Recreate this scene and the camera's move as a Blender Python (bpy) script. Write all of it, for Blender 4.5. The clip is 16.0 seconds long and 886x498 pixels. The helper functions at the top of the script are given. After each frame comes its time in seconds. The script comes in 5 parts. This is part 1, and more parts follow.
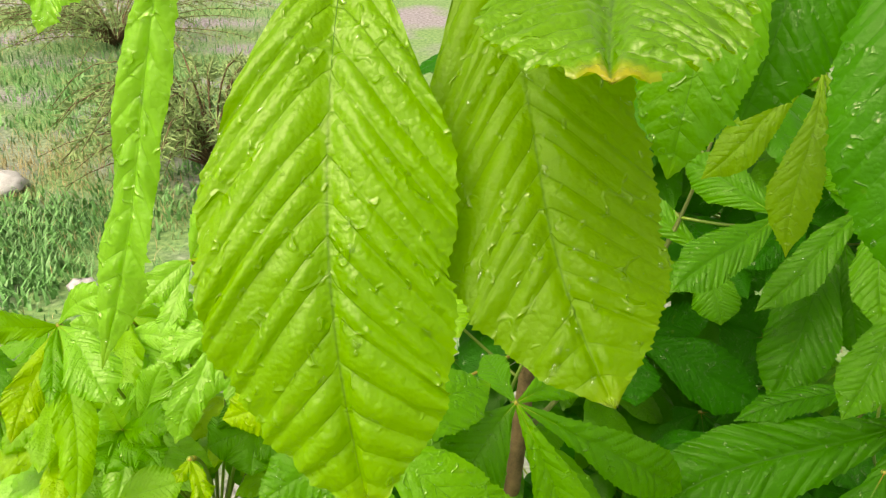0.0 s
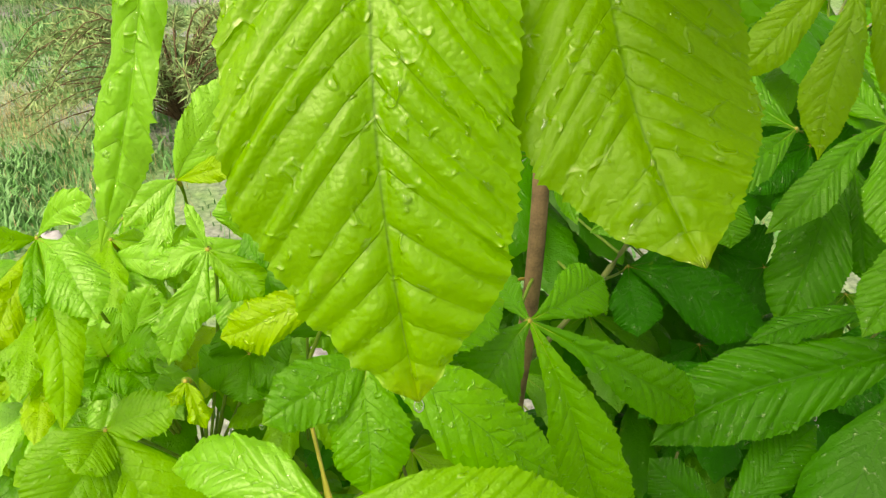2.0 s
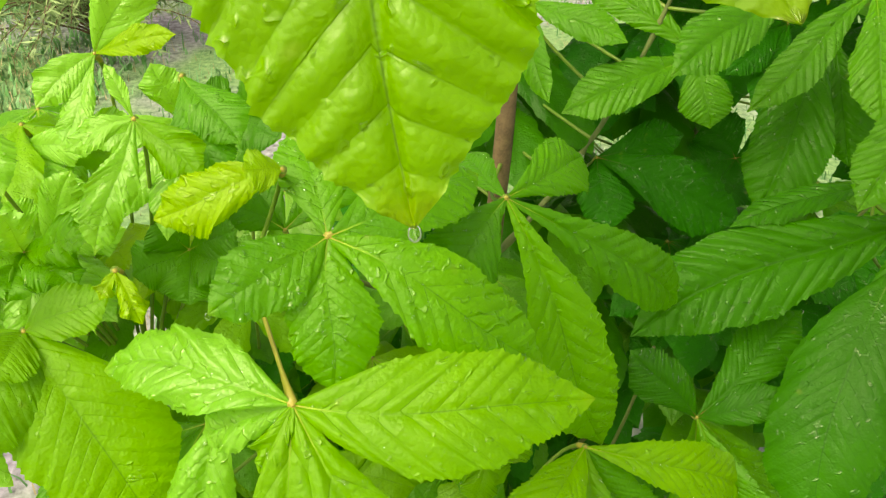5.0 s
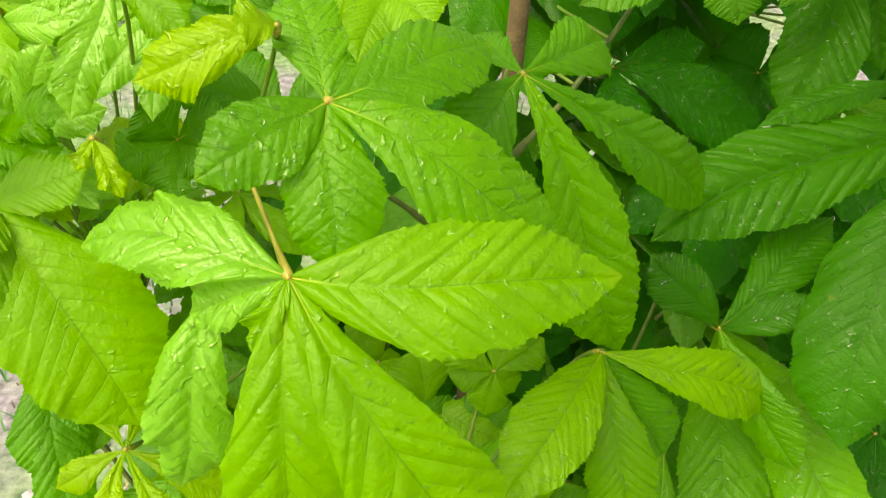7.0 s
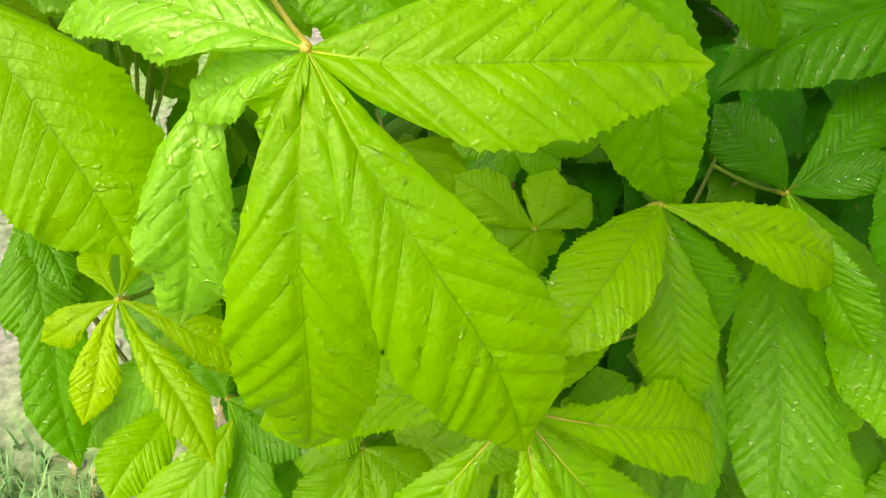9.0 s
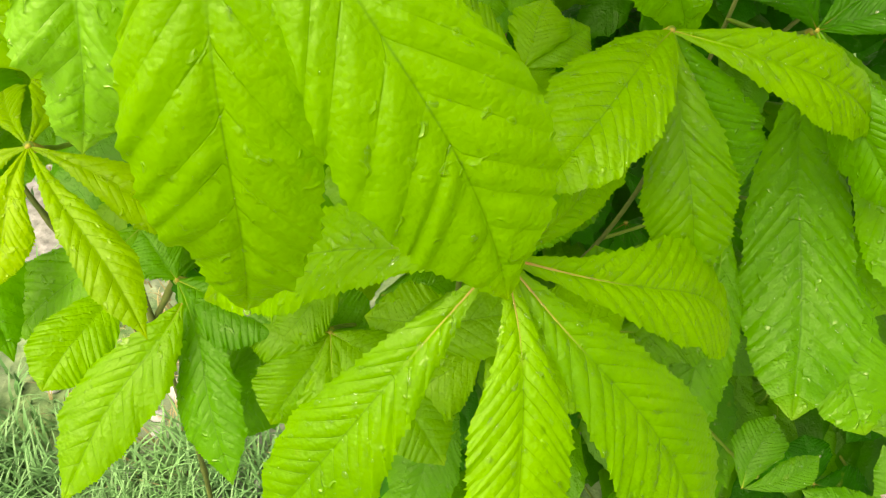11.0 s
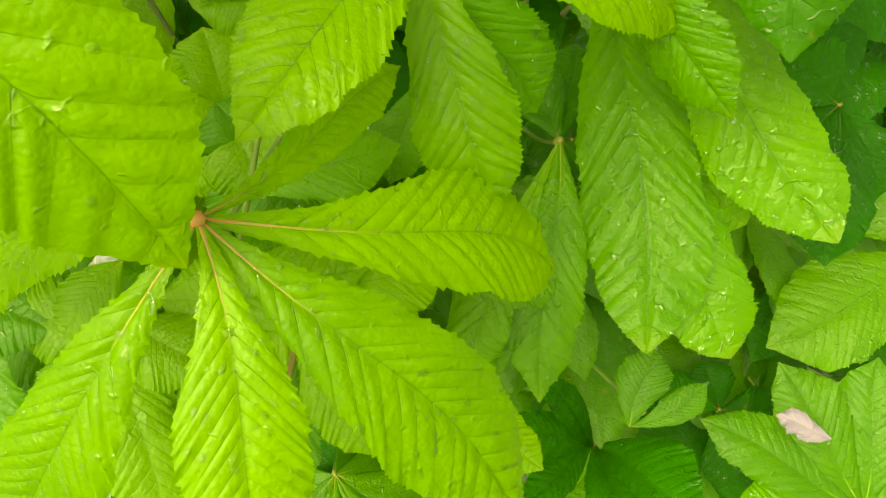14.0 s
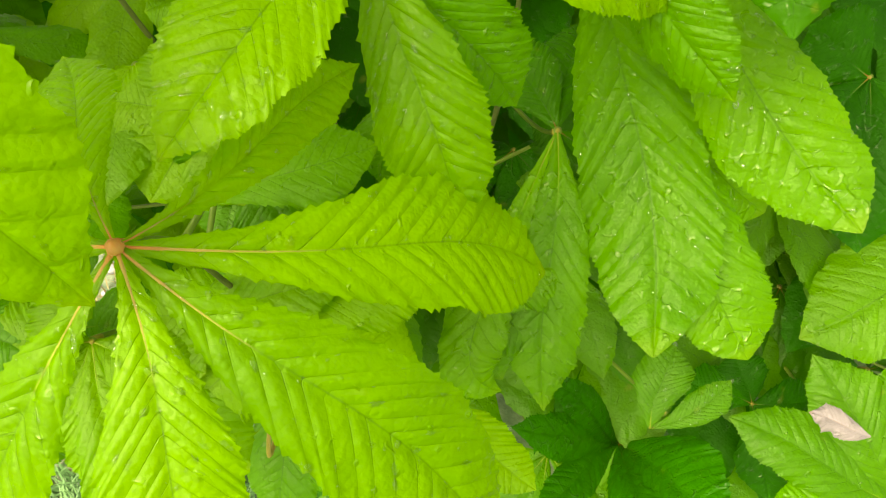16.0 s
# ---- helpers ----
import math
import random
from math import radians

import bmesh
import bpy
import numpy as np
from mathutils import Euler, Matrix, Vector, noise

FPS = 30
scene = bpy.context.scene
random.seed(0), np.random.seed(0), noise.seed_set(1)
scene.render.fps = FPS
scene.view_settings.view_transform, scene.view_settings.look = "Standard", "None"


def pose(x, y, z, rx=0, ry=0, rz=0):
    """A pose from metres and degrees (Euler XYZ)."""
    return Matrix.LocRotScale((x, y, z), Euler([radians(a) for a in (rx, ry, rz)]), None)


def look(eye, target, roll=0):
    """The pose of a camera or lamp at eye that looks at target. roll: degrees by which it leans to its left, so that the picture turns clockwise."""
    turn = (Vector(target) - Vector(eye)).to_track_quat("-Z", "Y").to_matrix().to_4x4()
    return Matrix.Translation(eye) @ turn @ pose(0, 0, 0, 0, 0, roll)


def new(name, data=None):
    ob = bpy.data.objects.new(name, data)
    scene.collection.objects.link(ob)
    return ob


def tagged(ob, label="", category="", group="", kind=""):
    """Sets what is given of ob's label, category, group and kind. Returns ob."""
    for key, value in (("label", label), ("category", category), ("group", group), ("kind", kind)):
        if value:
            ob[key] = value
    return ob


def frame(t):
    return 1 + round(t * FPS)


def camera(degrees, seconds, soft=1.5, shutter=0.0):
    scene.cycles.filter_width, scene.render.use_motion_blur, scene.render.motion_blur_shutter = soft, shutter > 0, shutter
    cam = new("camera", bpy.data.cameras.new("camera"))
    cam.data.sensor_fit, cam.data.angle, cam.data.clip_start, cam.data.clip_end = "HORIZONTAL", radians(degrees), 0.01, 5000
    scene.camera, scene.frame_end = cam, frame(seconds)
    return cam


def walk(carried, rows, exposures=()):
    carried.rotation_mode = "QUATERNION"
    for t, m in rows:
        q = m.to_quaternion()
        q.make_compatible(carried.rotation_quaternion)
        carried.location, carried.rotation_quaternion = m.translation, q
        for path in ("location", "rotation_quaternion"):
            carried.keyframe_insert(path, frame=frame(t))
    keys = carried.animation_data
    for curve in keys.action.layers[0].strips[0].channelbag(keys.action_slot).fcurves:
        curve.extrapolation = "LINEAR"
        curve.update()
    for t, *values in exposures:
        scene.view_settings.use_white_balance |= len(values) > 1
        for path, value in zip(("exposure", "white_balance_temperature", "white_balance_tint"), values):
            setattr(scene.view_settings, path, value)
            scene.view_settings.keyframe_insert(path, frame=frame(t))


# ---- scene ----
cam = camera(56.5, 16.0, soft=1.25)
METRES, EYE, TILT, LEAN, TURN = 0.6, 1.55, -27.0, 0.0, 0.0
ROWS = [
    (0.0, 0.0, 0.0, 0.0, -0.0, 0.0, -0.0),
    (0.5, -0.0054, 0.0158, -0.0172, -0.14, -0.9, 0.04),
    (1.0, -0.0201, 0.0385, -0.0365, -0.7, -1.78, 0.11),
    (1.5, -0.0413, 0.0537, -0.0521, -1.42, -2.29, 0.08),
    (2.0, -0.052, 0.0683, -0.0657, -2.19, -2.7, 0.28),
    (2.5, -0.0631, 0.0818, -0.0735, -3.96, -2.78, 0.72),
    (3.0, -0.0624, 0.1013, -0.0736, -5.47, -3.36, 1.27),
    (3.5, -0.0716, 0.1206, -0.0795, -6.43, -4.13, 1.47),
    (4.0, -0.0713, 0.1458, -0.0958, -6.36, -5.48, 1.5),
    (6.5, -0.0828, 0.2255, -0.2107, -6.1, -9.45, 0.92),
    (7.0, -0.0814, 0.2456, -0.2349, -6.26, -10.16, 0.82),
    (7.5, -0.0822, 0.2667, -0.2661, -5.98, -11.02, 0.65),
    (8.0, -0.0853, 0.2927, -0.2999, -5.67, -11.94, 0.42),
    (8.5, -0.0907, 0.3167, -0.3291, -5.46, -12.83, 0.17),
    (9.0, -0.1002, 0.3434, -0.3698, -5.42, -13.91, -0.16),
    (9.5, -0.0941, 0.3657, -0.4106, -5.07, -14.78, -0.12),
    (10.0, -0.0825, 0.3933, -0.4418, -5.32, -16.02, -0.01),
    (12.5, -0.0191, 0.4716, -0.5208, -7.41, -18.82, 2.55),
    (13.0, 0.0175, 0.4758, -0.5191, -8.54, -19.02, 3.9),
    (13.5, 0.0573, 0.4863, -0.5233, -9.34, -19.82, 4.94),
    (14.0, 0.1104, 0.5003, -0.5332, -9.88, -20.96, 6.31),
    (14.5, 0.1353, 0.5158, -0.5484, -10.17, -21.69, 7.27),
    (15.0, 0.1454, 0.5213, -0.56, -9.1, -21.4, 8.61),
    (15.5, 0.1563, 0.5326, -0.5508, -7.83, -21.79, 9.06),
    (16.0, 0.1808, 0.5452, -0.5386, -7.23, -21.95, 9.35),
]
walk(cam, [(t, pose(0, 0, EYE, TILT, LEAN, TURN) @ pose(METRES * x, METRES * y, METRES * z, 90 + pitch, roll, yaw)) for t, x, y, z, yaw, pitch, roll in ROWS],
     [(0.0, 0.92, 9500, 9), (2.5, 0.95, 9400, 8), (4.0, 1.0, 8900, 8), (7.0, 1.08, 9200, 9), (10.0, 1.21, 10000, 9), (12.5, 1.24, 10600, 9), (16.0, 1.42, 10900, 9)])

# ---- world and light ----
world = bpy.data.worlds.new("overcast_sky")
scene.world = world
world.use_nodes = True
wn = world.node_tree.nodes
sky = wn.new("ShaderNodeTexSky")
sky.sky_type = "NISHITA"
sky.sun_disc = False
sky.sun_elevation, sky.sun_rotation = radians(56), radians(-130)
sky.dust_density, sky.air_density = 4.0, 1.0
wn["Background"].inputs["Strength"].default_value = 0.15
cloud = wn.new("ShaderNodeHueSaturation")
cloud.inputs["Saturation"].default_value = 0.3
world.node_tree.links.new(sky.outputs[0], cloud.inputs["Color"])
world.node_tree.links.new(cloud.outputs[0], wn["Background"].inputs["Color"])
sun_data = bpy.data.lights.new("sun", "SUN")
sun_data.energy, sun_data.angle, sun_data.color = 1.45, radians(45), (1.0, 0.97, 0.92)
sun = new("sun", sun_data)
sun.matrix_world = look((-2.15, -1.8, 4.2), (0, 0, 0))

# ---- materials ----


def nodes_of(name):
    mat = bpy.data.materials.new(name)
    mat.use_nodes = True
    nt = mat.node_tree
    return mat, nt, nt.nodes, nt.links, nt.nodes["Principled BSDF"]


def math_node(nt, op, a, b=None, clamp=False):
    n = nt.nodes.new("ShaderNodeMath")
    n.operation, n.use_clamp = op, clamp
    for i, v in enumerate((a, b)):
        if v is None:
            continue
        if isinstance(v, (int, float)):
            n.inputs[i].default_value = v
        else:
            nt.links.new(v, n.inputs[i])
    return n.outputs[0]


def ramp(nt, fac, stops):
    n = nt.nodes.new("ShaderNodeValToRGB")
    while len(n.color_ramp.elements) < len(stops):
        n.color_ramp.elements.new(0.5)
    for e, (p, c) in zip(n.color_ramp.elements, stops):
        e.position, e.color = p, (*c, 1)
    nt.links.new(fac, n.inputs[0])
    return n.outputs[0]


def mix(nt, fac, a, b, blend="MIX"):
    n = nt.nodes.new("ShaderNodeMix")
    n.data_type, n.blend_type = "RGBA", blend
    for sock, v in ((n.inputs[0], fac), (n.inputs[6], a), (n.inputs[7], b)):
        if isinstance(v, (int, float)):
            sock.default_value = v
        elif isinstance(v, tuple):
            sock.default_value = (*v, 1)
        else:
            nt.links.new(v, sock)
    return n.outputs[2]


def noise_tex(nt, scale, detail=3.0, coord=None, kind="ShaderNodeTexNoise"):
    n = nt.nodes.new(kind)
    n.inputs["Scale"].default_value = scale
    if kind == "ShaderNodeTexNoise":
        n.inputs["Detail"].default_value = detail
    if coord is None:
        coord = nt.nodes.new("ShaderNodeTexCoord").outputs["Object"]
    nt.links.new(coord, n.inputs["Vector"])
    return n.outputs[0]


def bump(nt, height, strength, distance, target):
    n = nt.nodes.new("ShaderNodeBump")
    n.inputs["Strength"].default_value, n.inputs["Distance"].default_value = strength, distance
    nt.links.new(height, n.inputs["Height"])
    nt.links.new(n.outputs[0], target)
    return n


def leaf_material(name, low, high, vein, tip, rough=0.40, through_light=0.42, glow=(0.42, 0.60, 0.03), lines_of=0.42, crease=0.0014, gloss=0.42, tip_from=0.955, wetness=0.5):
    """Leaf tissue: mottled green, darker sunken veins, a yellowing tip, wet gloss and light passing through."""
    mat, nt, nodes, links, bsdf = nodes_of(name)
    uv = nodes.new("ShaderNodeUVMap")
    sep = nodes.new("ShaderNodeSeparateXYZ")
    links.new(uv.outputs[0], sep.inputs[0])
    spaces, across = sep.outputs[0], sep.outputs[1]
    share = nodes.new("ShaderNodeAttribute")
    share.attribute_name = "along"
    along = share.outputs["Fac"]
    info = nodes.new("ShaderNodeObjectInfo")
    big = noise_tex(nt, 18, 3)
    fine = noise_tex(nt, 160, 4)
    cells = noise_tex(nt, 420, kind="ShaderNodeTexVoronoi")
    tone = math_node(nt, "ADD", math_node(nt, "MULTIPLY", big, 0.7), math_node(nt, "MULTIPLY", info.outputs["Random"], 0.45))
    tone = math_node(nt, "ADD", tone, math_node(nt, "MULTIPLY", fine, 0.25))
    body = ramp(nt, math_node(nt, "SUBTRACT", tone, 0.2, True), ((0.2, low), (0.8, high)))
    phase = math_node(nt, "FRACT", spaces)
    near = math_node(nt, "ABSOLUTE", math_node(nt, "SUBTRACT", phase, 0.5))
    groove = math_node(nt, "MULTIPLY", math_node(nt, "SUBTRACT", near, 0.45), 20.0, True)
    groove = math_node(nt, "MULTIPLY", groove, math_node(nt, "SUBTRACT", 1.15, across, True))
    groove = math_node(nt, "MULTIPLY", groove, math_node(nt, "MULTIPLY", math_node(nt, "SUBTRACT", noise_tex(nt, 45, 2), 0.18), 2.3, True))
    # the middle vein: pale near the stalk, a thin dark line further out
    midrib = math_node(nt, "SUBTRACT", 1.0, math_node(nt, "MULTIPLY", across, 46.0), True)
    midrib = math_node(nt, "MULTIPLY", midrib, math_node(nt, "MULTIPLY", math_node(nt, "SUBTRACT", along, 0.22), 4.0, True))
    lines = math_node(nt, "MAXIMUM", math_node(nt, "MULTIPLY", groove, lines_of), math_node(nt, "MULTIPLY", midrib, 0.7))
    body = mix(nt, lines, body, vein)
    end = math_node(nt, "MULTIPLY", math_node(nt, "SUBTRACT", math_node(nt, "ADD", along, math_node(nt, "MULTIPLY", fine, 0.06)), tip_from), 16.0, True)
    body = mix(nt, math_node(nt, "MULTIPLY", end, 0.5), body, tip)
    # thin scattered dry specks
    spot = math_node(nt, "MULTIPLY", math_node(nt, "SUBTRACT", noise_tex(nt, 60, 1), 0.74), 9.0, True)
    body = mix(nt, math_node(nt, "MULTIPLY", spot, 0.35), body, (0.30, 0.34, 0.05))
    links.new(body, bsdf.inputs["Base Color"])
    # rain water that has run together: winding threads and small pools, thickest beside the veins
    thread = math_node(nt, "ABSOLUTE", math_node(nt, "SUBTRACT", noise_tex(nt, 85, 1.5), 0.5))
    thread = math_node(nt, "SUBTRACT", 1.0, math_node(nt, "MULTIPLY", thread, 16.0), True)
    where = math_node(nt, "ADD", noise_tex(nt, 130, 1), math_node(nt, "MULTIPLY", math_node(nt, "SUBTRACT", near, 0.25), 0.30))
    where = math_node(nt, "ADD", where, math_node(nt, "MULTIPLY", noise_tex(nt, 13, 1), 0.35))
    where = math_node(nt, "ADD", where, math_node(nt, "MULTIPLY", info.outputs["Random"], 0.06))
    where = math_node(nt, "MULTIPLY", math_node(nt, "SUBTRACT", where, 0.80 - 0.12 * wetness), 9.0, True)
    film = math_node(nt, "MULTIPLY", thread, where)
    dry = math_node(nt, "SUBTRACT", 1.0, film)
    links.new(math_node(nt, "SUBTRACT", rough + 0.06, math_node(nt, "MULTIPLY", film, rough - 0.09)), bsdf.inputs["Roughness"])
    links.new(math_node(nt, "ADD", gloss, math_node(nt, "MULTIPLY", film, 0.6)), bsdf.inputs["Specular IOR Level"])
    bsdf.inputs["Specular Tint"].default_value = (0.97, 1.0, 0.8, 1.0)
    # sunken veins, puckered tissue between them, and a finer grain
    pucker = noise_tex(nt, 95, 2)
    relief = math_node(nt, "ADD", math_node(nt, "MULTIPLY", cells, -0.30), math_node(nt, "MULTIPLY", fine, 0.6))
    relief = math_node(nt, "ADD", math_node(nt, "MULTIPLY", relief, dry), math_node(nt, "MULTIPLY", pucker, 1.5))
    relief = math_node(nt, "ADD", relief, math_node(nt, "MULTIPLY", film, 0.9))
    relief = math_node(nt, "SUBTRACT", relief, math_node(nt, "MULTIPLY", groove, 0.3))
    b = bump(nt, relief, 0.7, crease, bsdf.inputs["Normal"])
    trans = nodes.new("ShaderNodeBsdfTranslucent")
    links.new(mix(nt, 0.72, body, glow), trans.inputs["Color"])
    links.new(b.outputs[0], trans.inputs["Normal"])
    blend = nodes.new("ShaderNodeMixShader")
    blend.inputs[0].default_value = through_light
    links.new(bsdf.outputs[0], blend.inputs[1])
    links.new(trans.outputs[0], blend.inputs[2])
    links.new(blend.outputs[0], nodes["Material Output"].inputs["Surface"])
    return mat


bright = leaf_material("bright_leaf", (0.076, 0.265, 0.002), (0.158, 0.42, 0.003), (0.024, 0.13, 0.002), (0.22, 0.42, 0.01), glow=(0.30, 0.62, 0.005), lines_of=0.34, wetness=-0.35)
quilted = leaf_material("quilted_leaf", (0.080, 0.250, 0.002), (0.156, 0.385, 0.003), (0.020, 0.10, 0.002), (0.26, 0.36, 0.01), 0.33, glow=(0.29, 0.60, 0.005), lines_of=0.5, crease=0.0014, gloss=0.62, wetness=0.35)
browned = leaf_material("browned_leaf", (0.072, 0.235, 0.002), (0.14, 0.36, 0.003), (0.020, 0.10, 0.002), (0.62, 0.40, 0.04), 0.28, glow=(0.29, 0.60, 0.005), lines_of=0.6, crease=0.0019, gloss=0.8, tip_from=0.93, wetness=0.0)
# smooth: colour lowered to give the dull look of a backlit leaf
smooth = leaf_material("smooth_dimmed_leaf", (0.067, 0.190, 0.002), (0.125, 0.296, 0.003), (0.020, 0.10, 0.002), (0.20, 0.32, 0.01), 0.42, glow=(0.27, 0.52, 0.005), lines_of=0.45, crease=0.0013, gloss=0.33, wetness=0.2)
fresh = leaf_material("fresh_green_leaf", (0.046, 0.225, 0.002), (0.105, 0.365, 0.003), (0.016, 0.11, 0.002), (0.15, 0.34, 0.01), glow=(0.19, 0.56, 0.005), lines_of=0.45, wetness=0.6)
mid = leaf_material("green_leaf", (0.032, 0.19, 0.002), (0.076, 0.31, 0.003), (0.012, 0.09, 0.002), (0.10, 0.30, 0.01), glow=(0.12, 0.5, 0.005), lines_of=0.5, wetness=0.1)
# deep: darker copy of the green leaf, its shade mixed into the colour
deep = leaf_material("shaded_deep_green_leaf", (0.011, 0.098, 0.002), (0.028, 0.178, 0.003), (0.006, 0.06, 0.002), (0.04, 0.20, 0.01), 0.34, 0.30, glow=(0.06, 0.42, 0.005), lines_of=0.6, gloss=0.18, crease=0.0010, wetness=0.3)
# dark: leaf tissue with the inner crown's shade put into its green
dark = leaf_material("shade_dark_leaf", (0.003, 0.080, 0.002), (0.010, 0.155, 0.003), (0.006, 0.10, 0.003), (0.02, 0.16, 0.01), 0.42, 0.27, glow=(0.03, 0.42, 0.003), lines_of=0.4, gloss=0.12)
young = leaf_material("young_leaf", (0.15, 0.34, 0.002), (0.24, 0.46, 0.004), (0.07, 0.19, 0.003), (0.34, 0.44, 0.01), 0.42, glow=(0.36, 0.62, 0.006), lines_of=0.55)
pale = leaf_material("pale_leaf", (0.13, 0.41, 0.015), (0.24, 0.60, 0.06), (0.06, 0.27, 0.008), (0.28, 0.50, 0.05), 0.30, 0.45, glow=(0.36, 0.72, 0.03), lines_of=0.6, gloss=0.8)
withered = leaf_material("withered_leaf", (0.13, 0.125, 0.14), (0.32, 0.305, 0.34), (0.20, 0.12, 0.08), (0.30, 0.18, 0.10), 0.7, 0.15, glow=(0.5, 0.35, 0.25), gloss=0.2)


def plain_material(name, low, high, rough, scale, bump_size=0.0, stretch=None):
    mat, nt, nodes, links, bsdf = nodes_of(name)
    n = noise_tex(nt, scale, 5)
    m = noise_tex(nt, scale * 7, 3)
    t = math_node(nt, "ADD", math_node(nt, "MULTIPLY", n, 0.7), math_node(nt, "MULTIPLY", m, 0.3))
    links.new(ramp(nt, t, ((0.3, low), (0.7, high))), bsdf.inputs["Base Color"])
    bsdf.inputs["Roughness"].default_value = rough
    if bump_size:
        bump(nt, t, 0.7, bump_size, bsdf.inputs["Normal"])
    return mat




def rib_material(name, joint, near, far, reach):
    """The middle rib: reddish tan where it leaves the stalk, green further out."""
    mat, nt, nodes, links, bsdf = nodes_of(name)
    uv = nodes.new("ShaderNodeUVMap")
    sep = nodes.new("ShaderNodeSeparateXYZ")
    links.new(uv.outputs[0], sep.inputs[0])
    s = math_node(nt, "ADD", sep.outputs[0], math_node(nt, "MULTIPLY", noise_tex(nt, 50, 2), 0.15))
    links.new(ramp(nt, s, ((0.06, joint), (0.16, near), (reach, far))), bsdf.inputs["Base Color"])
    bsdf.inputs["Roughness"].default_value = 0.6
    bsdf.inputs["Specular IOR Level"].default_value = 0.2
    return mat


rib_mat = rib_material("leaf_rib", (0.36, 0.28, 0.05), (0.22, 0.36, 0.03), (0.13, 0.34, 0.015), 0.35)
dark_rib = rib_material("dark_leaf_rib", (0.20, 0.22, 0.03), (0.10, 0.20, 0.01), (0.035, 0.15, 0.006), 0.3)
tan_rib = rib_material("tan_leaf_rib", (0.52, 0.13, 0.03), (0.36, 0.28, 0.08), (0.13, 0.31, 0.015), 0.55)
# rib for deep and dark leaflets, darkened to match their painted shade
shaded_rib = rib_material("shaded_leaf_rib", (0.34, 0.09, 0.02), (0.06, 0.16, 0.015), (0.025, 0.13, 0.008), 0.3)
stalk_mat = plain_material("leaf_stalk", (0.07, 0.17, 0.012), (0.16, 0.26, 0.03), 0.5, 14)
tan_stalk = plain_material("tan_leaf_stalk", (0.24, 0.27, 0.03), (0.36, 0.27, 0.06), 0.45, 14)
hub_mat = plain_material("leaf_centre", (0.45, 0.15, 0.03), (0.40, 0.26, 0.06), 0.5, 120)
bark_mat = plain_material("young_bark", (0.050, 0.034, 0.016), (0.20, 0.135, 0.072), 0.8, 60, 0.002)
twig_mat = plain_material("green_twig_bark", (0.05, 0.09, 0.018), (0.13, 0.17, 0.04), 0.7, 60, 0.001)



def water_material():
    """Clear rain water: the leaf shows through, with a sharp glint."""
    mat, nt, nodes, links, bsdf = nodes_of("rain_water")
    clear = nodes.new("ShaderNodeBsdfTransparent")
    shine = nodes.new("ShaderNodeBsdfGlossy")
    shine.inputs["Roughness"].default_value = 0.05
    rim = nodes.new("ShaderNodeFresnel")
    rim.inputs["IOR"].default_value = 1.33
    blend = nodes.new("ShaderNodeMixShader")
    links.new(math_node(nt, "ADD", math_node(nt, "MULTIPLY", rim.outputs[0], 0.9), 0.012), blend.inputs[0])
    links.new(clear.outputs[0], blend.inputs[1])
    links.new(shine.outputs[0], blend.inputs[2])
    links.new(blend.outputs[0], nodes["Material Output"].inputs["Surface"])
    return mat


water = water_material()


def soil_material():
    mat, nt, nodes, links, bsdf = nodes_of("soil")
    patch = noise_tex(nt, 1.1, 4)
    grit = noise_tex(nt, 38, 6)
    crumbs = noise_tex(nt, 60, kind="ShaderNodeTexVoronoi")
    earth = ramp(nt, grit, ((0.3, (0.12, 0.11, 0.135)), (0.55, (0.26, 0.25, 0.30)), (0.75, (0.40, 0.385, 0.47))))
    moss = ramp(nt, grit, ((0.3, (0.06, 0.16, 0.05)), (0.7, (0.20, 0.34, 0.13))))
    links.new(mix(nt, math_node(nt, "MULTIPLY", math_node(nt, "SUBTRACT", patch, 0.38), 6.0, True), earth, moss), bsdf.inputs["Base Color"])
    bsdf.inputs["Roughness"].default_value = 0.9
    bump(nt, math_node(nt, "ADD", grit, math_node(nt, "MULTIPLY", crumbs, 0.25)), 0.8, 0.012, bsdf.inputs["Normal"])
    return mat


soil = soil_material()
grass_mat = plain_material("grass_blade", (0.04, 0.17, 0.05), (0.16, 0.38, 0.14), 0.5, 3)
weed_mat = plain_material("weed_leaf", (0.05, 0.20, 0.05), (0.16, 0.42, 0.13), 0.45, 9)
dry_mat = plain_material("dry_stalk", (0.27, 0.24, 0.12), (0.44, 0.39, 0.21), 0.8, 4)
sprig_mat = plain_material("feathery_sprig", (0.10, 0.20, 0.07), (0.30, 0.42, 0.17), 0.7, 5)
stone_mat = plain_material("stone", (0.28, 0.29, 0.32), (0.52, 0.54, 0.60), 0.85, 25, 0.004)

# ---- building blocks ----


